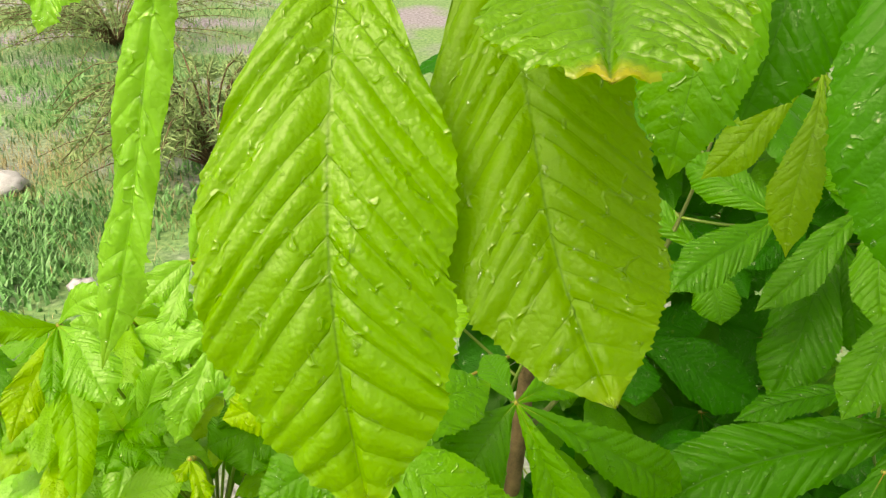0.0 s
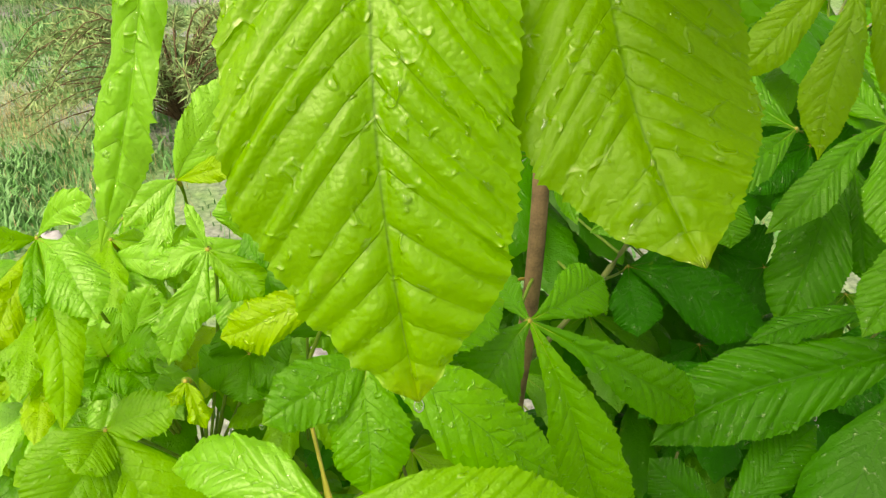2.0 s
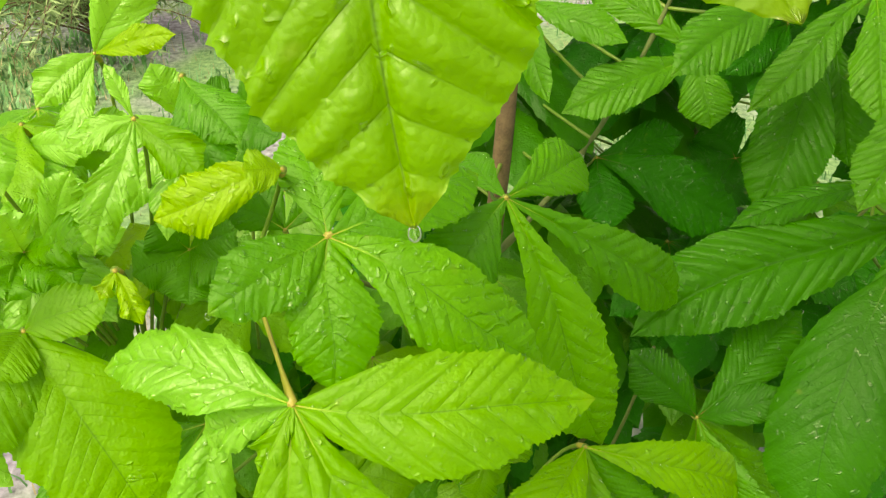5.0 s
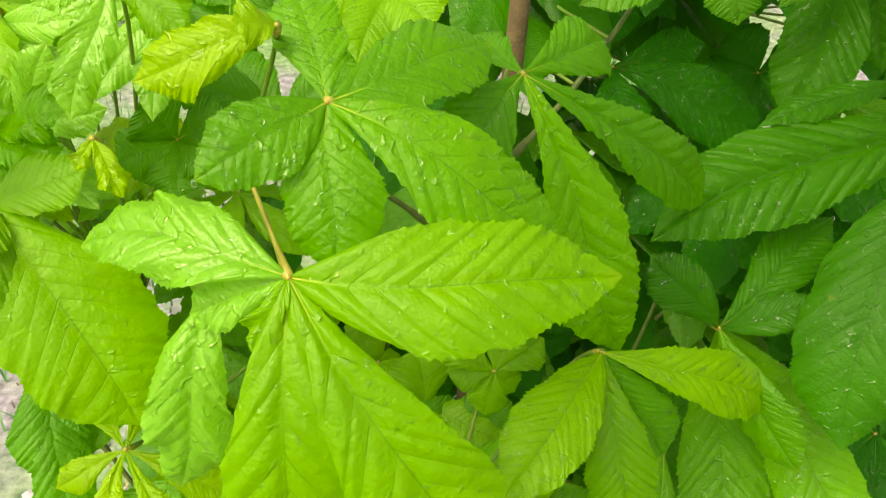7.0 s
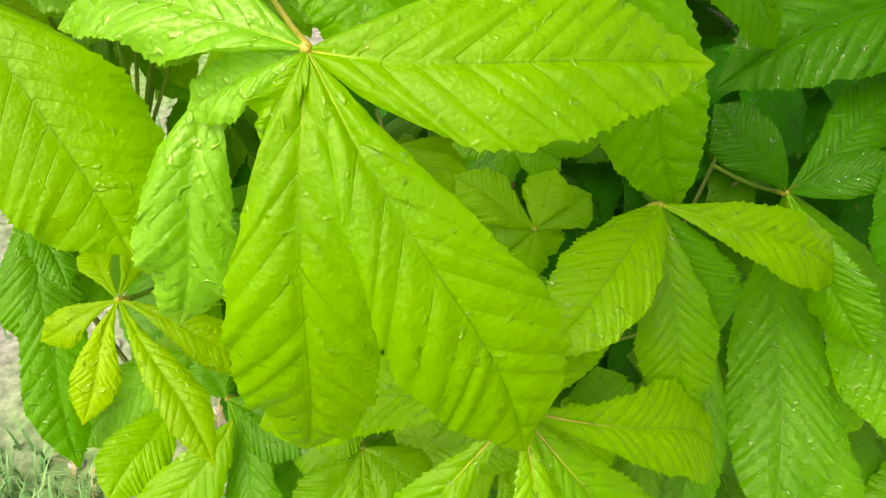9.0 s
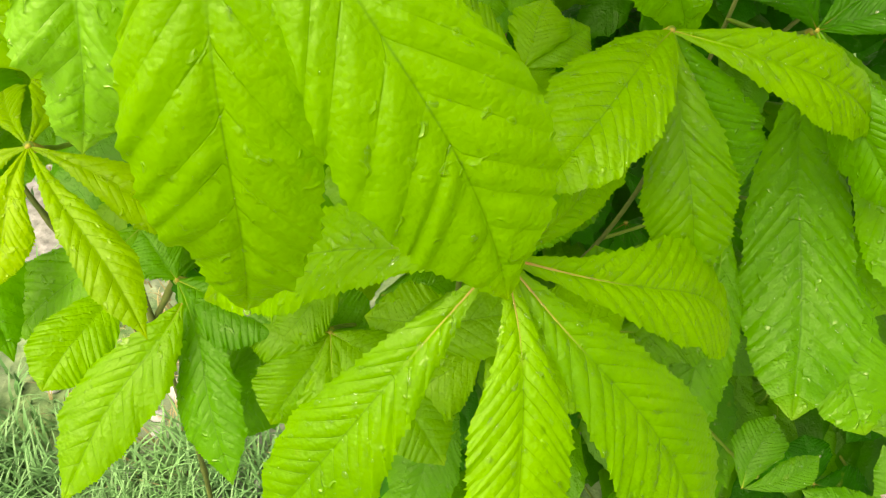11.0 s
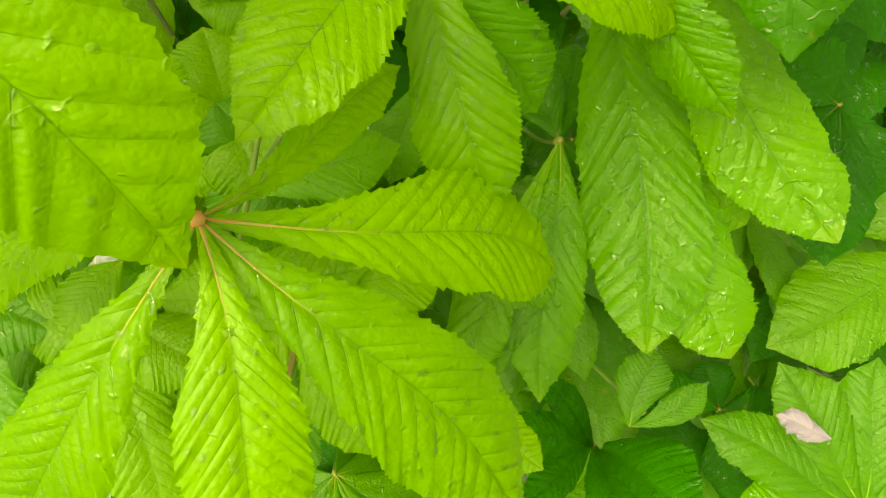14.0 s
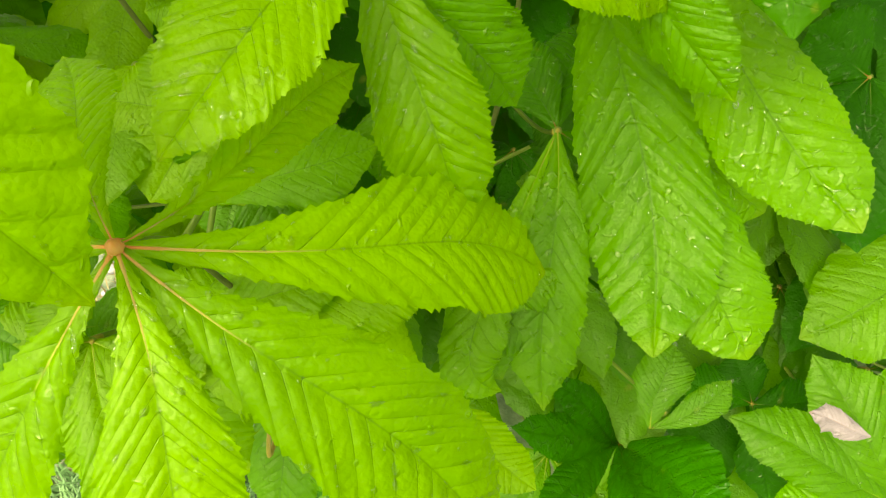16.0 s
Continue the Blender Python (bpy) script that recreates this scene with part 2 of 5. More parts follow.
def mesh_object(name, verts, faces, materials, parent=None, slots=None, uvs=None, origin=(0, 0, 0), smooth=True):
    me = bpy.data.meshes.new(name)
    if isinstance(faces, np.ndarray):
        me.vertices.add(len(verts))
        me.vertices.foreach_set("co", np.asarray(verts, dtype=np.float32).ravel())
        me.loops.add(faces.size)
        me.loops.foreach_set("vertex_index", faces.astype(np.int32).ravel())
        me.polygons.add(len(faces))
        me.polygons.foreach_set("loop_start", np.arange(0, faces.size, faces.shape[1], dtype=np.int32))
        me.update(calc_edges=True)
    else:
        me.from_pydata([tuple(v) for v in verts], [], [tuple(f) for f in faces])
    for m in materials:
        me.materials.append(m)
    if slots is not None:
        me.polygons.foreach_set("material_index", np.asarray(slots, dtype=np.int32))
    if uvs is not None:
        layer = me.uv_layers.new(name="UVMap")
        idx = np.zeros(len(me.loops), dtype=np.int32)
        me.loops.foreach_get("vertex_index", idx)
        layer.data.foreach_set("uv", np.asarray(uvs, dtype=np.float32)[idx].ravel())
    if smooth:
        me.polygons.foreach_set("use_smooth", np.ones(len(me.polygons), dtype=bool))
    ob = new(name, me)
    ob.parent = parent
    ob.location = origin
    return ob


def unit(v):
    return v / max(np.linalg.norm(v), 1e-9)


def tube(points, radii, sides=7):
    """A tapered tube along the points, closed at both ends."""
    points = np.asarray(points, float)
    verts, faces = [], []
    ref = np.array([0.3, 0.2, 0.93])
    for i, p in enumerate(points):
        t = unit(points[min(i + 1, len(points) - 1)] - points[max(i - 1, 0)])
        if abs(t @ ref) > 0.95:
            ref = np.array([0.9, 0.1, 0.2])
        a = unit(np.cross(t, ref))
        b = np.cross(t, a)
        for k in range(sides):
            w = 2 * math.pi * k / sides
            verts.append(p + radii[i] * (a * math.cos(w) + b * math.sin(w)))
    for i in range(len(points) - 1):
        for k in range(sides):
            q = (k + 1) % sides
            faces.append((i * sides + k, i * sides + q, (i + 1) * sides + q, (i + 1) * sides + k))
    faces.append(tuple(range(sides))[::-1])
    faces.append(tuple((len(points) - 1) * sides + k for k in range(sides)))
    return verts, faces


OUTLINE_U = (0.0, 0.06, 0.16, 0.28, 0.40, 0.52, 0.60, 0.68, 0.77, 0.86, 0.92, 0.965, 1.0)
OBOVATE = (0.05, 0.10, 0.22, 0.43, 0.66, 0.88, 0.97, 1.0, 0.92, 0.64, 0.34, 0.12, 0.0)
BLUNT = (0.05, 0.15, 0.36, 0.60, 0.79, 0.92, 0.97, 1.0, 0.99, 0.92, 0.76, 0.45, 0.0)
OVAL = (0.04, 0.20, 0.48, 0.75, 0.93, 1.0, 0.99, 0.95, 0.86, 0.66, 0.43, 0.19, 0.0)


POINTED = (0.04, 0.22, 0.52, 0.80, 0.96, 1.0, 0.96, 0.88, 0.73, 0.50, 0.31, 0.14, 0.0)


def outline(u, shape):
    """Half width along a leaflet, from wedge-shaped (0) to oval (1) and pointed (2), or blunt-ended (-1)."""
    d = np.linspace(0, 1, 401)
    if shape > 1:
        w = np.interp(d, OUTLINE_U, (2 - shape) * np.array(OVAL) + (shape - 1) * np.array(POINTED))
    else:
        w = np.interp(d, OUTLINE_U, (1 - abs(shape)) * np.array(OBOVATE) + abs(shape) * np.array(OVAL if shape > 0 else BLUNT))
    k = np.hanning(29)
    w = np.convolve(np.pad(w, 14, mode="edge"), k / k.sum(), mode="valid")
    w = np.minimum(w, (1 - d) * (6 + 9 * max(0.0, -shape)) + 0.004)
    return np.interp(u, d, w)


def leaflet_surface(tip, width, face, off, fold, curl, shape, rng, per_vein=9, cols=7, relief=1.0, veins=14, sweep=1.3):
    """A toothed, pleated chestnut leaflet from the origin to tip. Returns verts, faces, uvs, normals, n_along, n_across."""
    tip, face, off = np.array(tip, float), np.array(face, float), np.array(off, float)
    length = np.linalg.norm(tip)
    rows = veins * per_vein + 1
    s = np.linspace(0, 1, rows)[:, None]
    # columns from the middle rib to the margin, with a narrow one for the teeth
    steps = np.concatenate([[0.0, 0.06], np.linspace(0.06, 0.92, cols - 1)[1:], [1.0]]) if cols > 4 else np.linspace(0, 1, cols + 1)
    vs = np.concatenate([-steps[:0:-1], steps])
    v = vs[None, :]
    a = np.abs(v)
    sweep = sweep * min(1.0, length / width / 2.3)
    # where the side ribs, which run forward, meet the margin
    dense = np.linspace(0, 1, 600)
    back = dense - sweep * (1 - dense ** 7) * outline(dense, shape) * width * 0.5 / length
    meet = np.interp(s, np.maximum.accumulate(back), dense)
    half = outline(meet, shape) * width * 0.5
    # forward-pointing teeth of uneven size on the margin
    per_rib = 3 if per_vein > 5 else 1
    count = veins * per_rib
    place = s * count + 1e-6
    which = np.clip(place.astype(int), 0, count - 1)
    bite = 0.15 + 1.05 * rng.random((count, 2)) ** 1.2
    if rng.random() < 0.4:
        bite[rng.integers(count // 2, count - 4), rng.integers(2)] *= 3.0
    tooth = np.where(v < 0, bite[which, 0], bite[which, 1]) * (0.1 + (place - which) ** 1.2 * 1.3)
    tooth_size = (0.0023 if per_rib == 3 else 0.0026) * min(1.0, width / 0.055) * np.clip(s * 6, 0.2, 1) * np.clip((1 - s) * 14, 0, 1)
    edge = np.where(a > 0.99, 1.0, np.where(a > 0.9, 0.2, 0.0))
    wob = 1 + 0.05 * np.sin(s * 9 + rng.random() * 6) * np.sign(v) + 0.03 * np.sin(s * 23 + rng.random() * 6) + 0.02 * np.sin(s * 47 + rng.random() * 6) * np.sign(v)
    reach = half * wob + (tooth - 0.35) * tooth_size * edge
    u = np.clip(s + (meet - s) * a ** 1.05, 0, 1)
    uu = u[..., None]
    sway = np.cross(unit(tip), face) * (0.02 * length * math.sin(rng.random() * 6))
    pos = tip * uu + off * 4 * uu * (1 - uu) + sway * np.sin(uu * math.pi * 2)
    tan = tip + off * 4 * (1 - 2 * uu)
    tan = tan / np.linalg.norm(tan, axis=-1, keepdims=True)
    nor = face - tan * (tan @ face)[..., None]
    nor = nor / np.linalg.norm(nor, axis=-1, keepdims=True)
    twist = (rng.random() - 0.5) * 0.35 * uu
    side = np.cross(tan, nor)
    nor, side = nor * np.cos(twist) + side * np.sin(twist), side * np.cos(twist) - nor * np.sin(twist)
    x = v * reach
    sgn = np.sign(v)
    ph = rng.random(6) * 6.28
    # the side ribs are not quite evenly spaced, nor the same on both halves
    ribs = s + (0.14 * np.sin(s * 19 + ph[0] + sgn) + 0.08 * np.sin(s * 37 + ph[1] - 2 * sgn)) / veins * np.clip(s * 8, 0, 1) * np.clip((1 - s) * 8, 0, 1)
    # height of the blade above its axis
    z = fold * np.abs(x) - 0.9 * fold * a ** 2 * np.abs(x)
    z -= (0.10 + 0.08 * rng.random()) * a ** 2 * reach
    swell = np.abs(np.sin(math.pi * ribs * veins)) ** 0.65
    # some rib spaces swell more than others, and the bulges break up towards the margin
    lift = 0.95 + 0.14 * np.sin(ribs * 27 + sgn * 2.1 + ph[0]) + 0.14 * np.sin(ribs * 61 + ph[1] * sgn)
    swell = swell * np.clip(lift, 0.15, 1.4) * (0.95 + 0.15 * np.sin(a * 9 + ribs * 40 + ph[2]))
    env = np.clip(a * 6, 0, 1) * (1 - 0.35 * a)
    z += relief * 0.10 * length / veins * swell * env * np.clip(half / (0.2 * width), 0, 1)
    z -= relief * 0.016 * width * np.exp(-(a / 0.12) ** 2) * np.clip(half / (0.2 * width), 0, 1)
    wave = np.sin(s * 11 + ph[0] + 1.2 * np.sign(v)) * 0.6 + np.sin(s * 21 + ph[1] * np.sign(v)) * 0.4
    z += (0.07 + 0.55 * curl) * wave * a ** 1.6 * reach
    # the toothed margin ripples with the ribs
    frill = np.sin(ribs * veins * 6.28 + ph[5]) * 0.7 + np.sin(s * 31 + ph[3] * sgn) * 0.7
    z += (0.045 + 0.05 * curl) * frill * np.clip(a * 2 - 1, 0, 1) ** 1.5 * np.minimum(reach, 0.02)
    z += 0.008 * width * relief * np.sin(s * 70 + ph[2] + 9 * a) * np.sin(a * 13 + ph[3] + s * 20) * a
    x = x * (1 - 0.35 * curl * a * (0.5 + 0.5 * np.sin(s * 13 + ph[4])))
    verts = pos + side * x[..., None] + nor * z[..., None]
    n_ac = verts.shape[1]
    r = (np.arange(rows - 1)[:, None] * n_ac + np.arange(n_ac - 1)[None, :]).ravel()
    faces = np.stack([r, r + 1, r + n_ac + 1, r + n_ac], -1)
    uvs = np.stack([np.broadcast_to(ribs * veins, (rows, n_ac)), np.broadcast_to(a, (rows, n_ac))], -1).reshape(-1, 2)
    return verts, faces, uvs, np.broadcast_to(nor, verts.shape), rows, n_ac


def Blade(tip, width, face, off, material, fold=0.1, curl=0.0, shape=0.4, base=None):
    return dict(shape=shape, tip=tip, width=width, face=face, off=off, material=material, fold=fold, curl=curl, base=base)


def drop_cap(p, n, r, flat, way, stretch):
    """A small bead of water lying on a leaf, drawn out along way."""
    n = unit(n)
    t = unit(way - n * (way @ n)) * stretch
    b = np.cross(n, unit(t))
    verts, faces = [p + n * r * flat], []
    for i, (c, h) in enumerate(((0.35, 0.94), (0.65, 0.76), (0.88, 0.45), (1.0, 0.0))):
        for k in range(8):
            w = k * math.pi / 4
            verts.append(p + r * c * (t * math.cos(w) + b * math.sin(w)) + n * r * flat * h)
        for k in range(8):
            q = (k + 1) % 8
            faces.append((0, 1 + k, 1 + q) if i == 0 else (8 * i - 7 + k, 8 * i + 1 + k, 8 * i + 1 + q, 8 * i - 7 + q))
    return verts, faces


def tip_drop(p, r):
    verts, faces = [], []
    for i in range(7):
        th = math.pi * i / 6
        for k in range(8):
            ph = k * math.pi / 4
            verts.append(p + np.array([r * math.sin(th) * math.cos(ph), r * math.sin(th) * math.sin(ph), r * (1.3 * math.cos(th) - 0.7)]))
    for i in range(6):
        for k in range(8):
            q = (k + 1) % 8
            faces.append((i * 8 + k, i * 8 + q, i * 8 + 8 + q, i * 8 + 8 + k))
    return verts, faces


def bezier(p0, p1, p2, p3, n):
    t = np.linspace(0, 1, n)[:, None]
    return (1 - t) ** 3 * p0 + 3 * t * (1 - t) ** 2 * p1 + 3 * t * t * (1 - t) * p2 + t ** 3 * p3


leaf_count = [0]


def leaf_on(tree, hub, wet, label, blades, via=None, red=False, relief=0.85, rib=None, per_vein=9, cols=8, veins=14):
    """A palmate leaf: a stalk from the tree to hub, with leaflets spread from hub."""
    leaf_count[0] += 1
    rng = np.random.default_rng(1000 + leaf_count[0])
    hub = np.array(hub, float)
    trunk = np.array(tree.location)
    faces_mean = unit(np.mean([b["face"] for b in blades], axis=0))
    # the stalk runs back to the stem
    if via is None:
        end = nearest_wood(tree, hub + np.array([0, 0.05, -0.07]))
        mid_p = hub - faces_mean * 0.03 + np.array([0, 0.03, -0.02])
        turn_p = (mid_p + end) / 2
    else:
        via = np.array(via, float)
        end = nearest_wood(tree, via + np.array([0, 0.05, -0.03]))
        mid_p = hub + (via - hub) * 0.8
        turn_p = via * 1.6 - hub * 0.3 - end * 0.3
    path = bezier(hub, mid_p, turn_p, end, 14) - hub
    rad = np.linspace(0.0014, 0.0018, 14)
    rad[0] = 0.0030
    rad[1] = 0.0022
    v, f = tube(path, rad, 8)
    # the swollen joint where the leaflets meet
    boss = 0.0034 if red else 0.0018
    o = len(v)
    for i in range(5):
        for k in range(8):
            th, ph = math.pi * (0.1 + 0.8 * i / 4), k * math.pi / 4
            v.append(np.array([math.sin(th) * math.cos(ph), math.sin(th) * math.sin(ph), math.cos(th)]) * boss * (0.8 + 0.3 * rng.random()))
    knob = [(o + i * 8 + k, o + i * 8 + (k + 1) % 8, o + i * 8 + 8 + (k + 1) % 8, o + i * 8 + 8 + k) for i in range(4) for k in range(8)]
    knob += [tuple(o + k for k in range(8))[::-1], tuple(o + 32 + k for k in range(8))]
    n_stalk = len(f)
    f = f + knob
    stalk = mesh_object("compound_leaf", v, f, [stalk_mat if via is None else tan_stalk, hub_mat if red else tan_stalk], tree, origin=hub - trunk)
    slots = np.zeros(len(f), dtype=np.int32)
    slots[:8] = 1
    slots[n_stalk:] = 1
    stalk.data.polygons.foreach_set("material_index", slots)
    if label:
        stalk["label"] = label
    beads_v, beads_f = [], []
    for b in blades:
        base = hub if b["base"] is None else np.array(b["base"], float)
        tip = np.array(b["tip"]) - base
        off = np.array(b["off"], float)
        verts, faces, uvs, nor, rows, n_ac = leaflet_surface(tip, b["width"], b["face"], off, b["fold"], b["curl"], b["shape"], rng, per_vein, cols, relief, veins)
        flat = verts.reshape(-1, 3)
        # raised rib along the middle
        c = n_ac // 2
        step = max(1, rows // 40)
        axis = (verts[::step, c] - nor[::step, c] * 0.0004)[:20]
        k = len(axis)
        rv, rf = tube(axis, np.linspace(0.0013 if red else 0.0009, 0.0002, k) * min(1.0, b["width"] / 0.05), 6)
        rf = np.array(rf[:-2])
        allv = np.concatenate([flat, np.array(rv)]) + (base - hub)
        allf = np.concatenate([faces, rf + len(flat)])
        alluv = np.concatenate([uvs, np.stack([np.repeat(np.linspace(0, 0.48, k), 6), np.full(6 * k, 0.5)], -1)])
        sl = np.concatenate([np.zeros(len(faces)), np.ones(len(rf))])
        blade_ob = mesh_object("leaflet", allv, allf, [b["material"], rib or (tan_rib if red else shaded_rib if b["material"] in (deep, dark) else rib_mat)], stalk, sl, alluv)
        blade_ob.data.attributes.new("along", "FLOAT", "POINT").data.foreach_set("value", np.concatenate([np.repeat(np.linspace(0, 1, rows), n_ac), np.zeros(6 * k)]).astype(np.float32))
        if wet:
            for _ in range(int(42 * wet * min(1.0, b["width"] / 0.05) * (0.5 if b["material"] in (deep, dark) else 1.0))):
                i, j = rng.integers(int(rows * 0.12), int(rows * 0.95)), rng.integers(1, n_ac - 1)
                # round beads, and drawn-out ones that lie along the side veins
                run = rng.random() < 0.45
                r = 0.0004 + 0.0009 * rng.random() ** 2 if run else 0.0005 + 0.0014 * rng.random() ** 2
                if run:
                    i = min(int(round(i / per_vein)) * per_vein + rng.integers(-1, 2), rows - 2)
                dv, df = drop_cap(verts[i, j] + base - hub, nor[i, j], r, 0.30 + 0.2 * rng.random(), verts[i, j + 1] - verts[i, j - 1], 1.6 + 1.6 * rng.random() if run else 1.0 + 0.3 * rng.random())
                o = len(beads_v)
                beads_v += dv
                beads_f += [tuple(q + o for q in g) for g in df]
            if rng.random() < 0.4:
                # a drop hanging from the point of the leaflet
                dv, df = tip_drop(np.array(b["tip"]) - hub, 0.0016 + 0.0008 * rng.random())
                o = len(beads_v)
                beads_v += dv
                beads_f += [tuple(q + o for q in g) for g in df]
    if beads_v:
        beads = mesh_object("water_drops", beads_v, beads_f, [water], stalk)
        tagged(beads, "clear rain drops beaded on the leaf", kind="stuff")
    return stalk


# ---- the ground ----
ground = mesh_object("ground", [(-80, -80, 0), (80, -80, 0), (80, 80, 0), (-80, 80, 0)], [(0, 1, 2, 3)], [soil], smooth=False)
tagged(ground, "bare pinkish-grey soil with mossy patches", "ground", kind="structure")

# ---- the saplings ----


WOOD = {}


def nearest_wood(tree, p):
    pts = WOOD[tree.name]
    return pts[np.argmin(np.linalg.norm(pts - p, axis=1))]


def wood_part(tree, name, pts, r0, r1, label, bark):
    pts = np.asarray(pts)
    WOOD[tree.name] = np.concatenate([WOOD[tree.name], pts])
    n = len(pts)
    rad = [r0 + (r1 - r0) * i / n + 0.0012 * (i % 7 == 3) for i in range(n)]
    v, f = tube(pts - np.array(tree.location), rad, 12)
    mesh_object(name, v, f, [bark], tree)["label"] = label


def stemmed_tree(base, lean, height, r0, r1, label, bark):
    tree = new("horse_chestnut_sapling")
    tree.location = base
    tagged(tree, label, "tree", "young chestnut trees")
    WOOD[tree.name] = np.zeros((0, 3))
    pts = [(base[0] + lean[0] * z + 0.008 * math.sin(z * 7), base[1] + lean[1] * z + 0.006 * math.sin(z * 9 + 1), z) for z in np.linspace(-0.02, height, 40)]
    wood_part(tree, "trunk", pts, r0, r1, "slender woody stem", bark)
    return tree


def branch(tree, a, b, c, d):
    wood_part(tree, "branch", bezier(*(np.array(p) for p in (a, b, c, d)), 24), 0.0034, 0.0015, "thin green-brown branch", twig_mat)


bpy.context.view_layer.update()
sapling = stemmed_tree((0.075, 0.71, 0.0), (0.005, 0.0, 0.0), 1.62, 0.0125, 0.0065, "young horse chestnut tree with wet bright green palmate leaves", bark_mat)
side_shoot = stemmed_tree((-0.275, 0.68, 0.0), (0.03, 0.0, 0.0), 0.84, 0.0036, 0.002, "thin horse chestnut sapling with pale crinkled leaves", twig_mat)
branch(sapling, (0.077, 0.71, 0.25), (0.20, 0.95, 0.5), (0.42, 1.05, 0.8), (0.50, 1.02, 1.28))
branch(sapling, (0.077, 0.71, 0.20), (0.30, 0.80, 0.3), (0.55, 0.85, 0.6), (0.60, 0.80, 1.02))
branch(sapling, (0.077, 0.71, 0.30), (0.05, 0.66, 0.5), (0.0, 0.66, 0.7), (-0.05, 0.64, 0.92))
branch(sapling, (0.077, 0.71, 0.15), (0.25, 0.70, 0.2), (0.45, 0.68, 0.3), (0.50, 0.66, 0.62))
branch(sapling, (0.077, 0.71, 0.45), (0.15, 0.68, 0.5), (0.22, 0.66, 0.6), (0.24, 0.64, 0.90))
branch(sapling, (0.077, 0.71, 0.95), (0.15, 0.75, 1.0), (0.25, 0.80, 1.1), (0.28, 0.80, 1.30))
branch(sapling, (0.077, 0.71, 0.40), (0.06, 0.62, 0.5), (0.02, 0.52, 0.6), (0.012, 0.42, 0.84))
branch(sapling, (0.077, 0.71, 0.80), (0.04, 0.72, 0.9), (-0.04, 0.66, 1.0), (-0.123, 0.556, 1.066))
branch(sapling, (0.077, 0.71, 0.50), (0.25, 0.82, 0.6), (0.44, 0.80, 0.8), (0.46, 0.70, 1.02))
branch(side_shoot, (-0.27, 0.68, 0.45), (-0.30, 0.66, 0.6), (-0.36, 0.66, 0.8), (-0.38, 0.72, 0.82))
branch(side_shoot, (-0.265, 0.68, 0.50), (-0.2, 0.68, 0.6), (-0.16, 0.68, 0.8), (-0.15, 0.74, 0.82))

# ---- the leaves that the camera passes ----
leaf_on(sapling, (-0.039, 0.362, 1.514), 1, "large bright green chestnut leaf hanging down from above, wet with rain", [
    Blade((-0.029, 0.247, 1.303), 0.101, (0.06, -0.88, 0.48), (-0.010, -0.023, 0.012), quilted, fold=0.05, curl=0.00, shape=1.0),
], relief=2.0, rib=dark_rib, veins=15)
leaf_on(sapling, (0.013, 0.372, 1.514), 2, "broad green chestnut leaflet with a drop at its tip, hanging from above", [
    Blade((0.063, 0.242, 1.361), 0.094, (-0.07, -0.77, 0.63), (-0.001, 0.001, -0.001), smooth, fold=-0.05, curl=0.00, shape=1.0),
], relief=1.8, rib=dark_rib, veins=15)
leaf_on(sapling, (-0.093, 0.336, 1.550), 2, "light crinkled chestnut leaflet hanging edge-on", [
    Blade((-0.160, 0.319, 1.324), 0.030, (-0.200, -0.800, 0.550), (-0.001, 0.002, 0.000), pale, fold=0.12, curl=0.5, shape=0.6),
    Blade((-0.162, 0.333, 1.477), 0.036, (-0.200, -0.800, 0.550), (-0.000, -0.005, 0.002), pale, fold=0.12, curl=0.5, shape=0.6, base=(-0.141, 0.366, 1.541)),
], relief=1.5)
leaf_on(sapling, (0.076, 0.365, 1.518), 1, "wet chestnut leaf pointing forward with a browned edge", [
    Blade((0.044, 0.211, 1.491), 0.088, (-0.04, -0.16, 0.99), (-0.002, 0.001, -0.001), browned, fold=0.10, curl=0.00, shape=1.0),
], relief=2.6, rib=dark_rib, veins=15)
leaf_on(sapling, (0.244, 0.466, 1.539), 1, "green shaded chestnut leaflet hanging from above", [
    Blade((0.226, 0.347, 1.349), 0.070, (-0.49, -0.72, 0.50), (-0.008, -0.011, 0.008), deep, fold=0.10, curl=0.00, shape=0.8),
])
leaf_on(sapling, (0.157, 0.471, 1.549), 0, "green chestnut leaf hanging behind the large wet leaf", [
    Blade((0.114, 0.390, 1.391), 0.060, (-0.26, -0.83, 0.49), (-0.003, -0.011, 0.006), fresh, fold=0.10, curl=0.00, shape=0.8),
    Blade((0.166, 0.442, 1.405), 0.075, (-0.31, -0.79, 0.53), (-0.003, -0.009, 0.006), deep, fold=0.12, curl=0.00, shape=0.8, base=(0.223, 0.510, 1.538)),
])
leaf_on(sapling, (0.281, 0.604, 1.390), 0, "small young chestnut leaf with narrow drooping leaflets", [
    Blade((0.253, 0.540, 1.268), 0.037, (-0.37, -0.78, 0.50), (-0.004, -0.008, 0.005), smooth, fold=0.10, curl=0.00, shape=0.0),
    Blade((0.197, 0.586, 1.311), 0.034, (-0.33, -0.78, 0.54), (-0.003, -0.006, 0.004), smooth, fold=0.15, curl=0.00, shape=0.0),
    Blade((0.326, 0.555, 1.296), 0.036, (-0.30, -0.89, 0.33), (-0.002, -0.007, 0.003), smooth, fold=0.12, curl=0.00, shape=0.0),
    Blade((0.350, 0.699, 1.440), 0.030, (-0.07, -0.43, 0.90), (-0.001, -0.004, 0.008), bright, fold=0.12, curl=0.00, shape=0.0),
    Blade((0.276, 0.715, 1.429), 0.030, (-0.46, -0.31, 0.83), (-0.004, -0.003, 0.007), bright, fold=0.12, curl=0.00, shape=0.0),
])
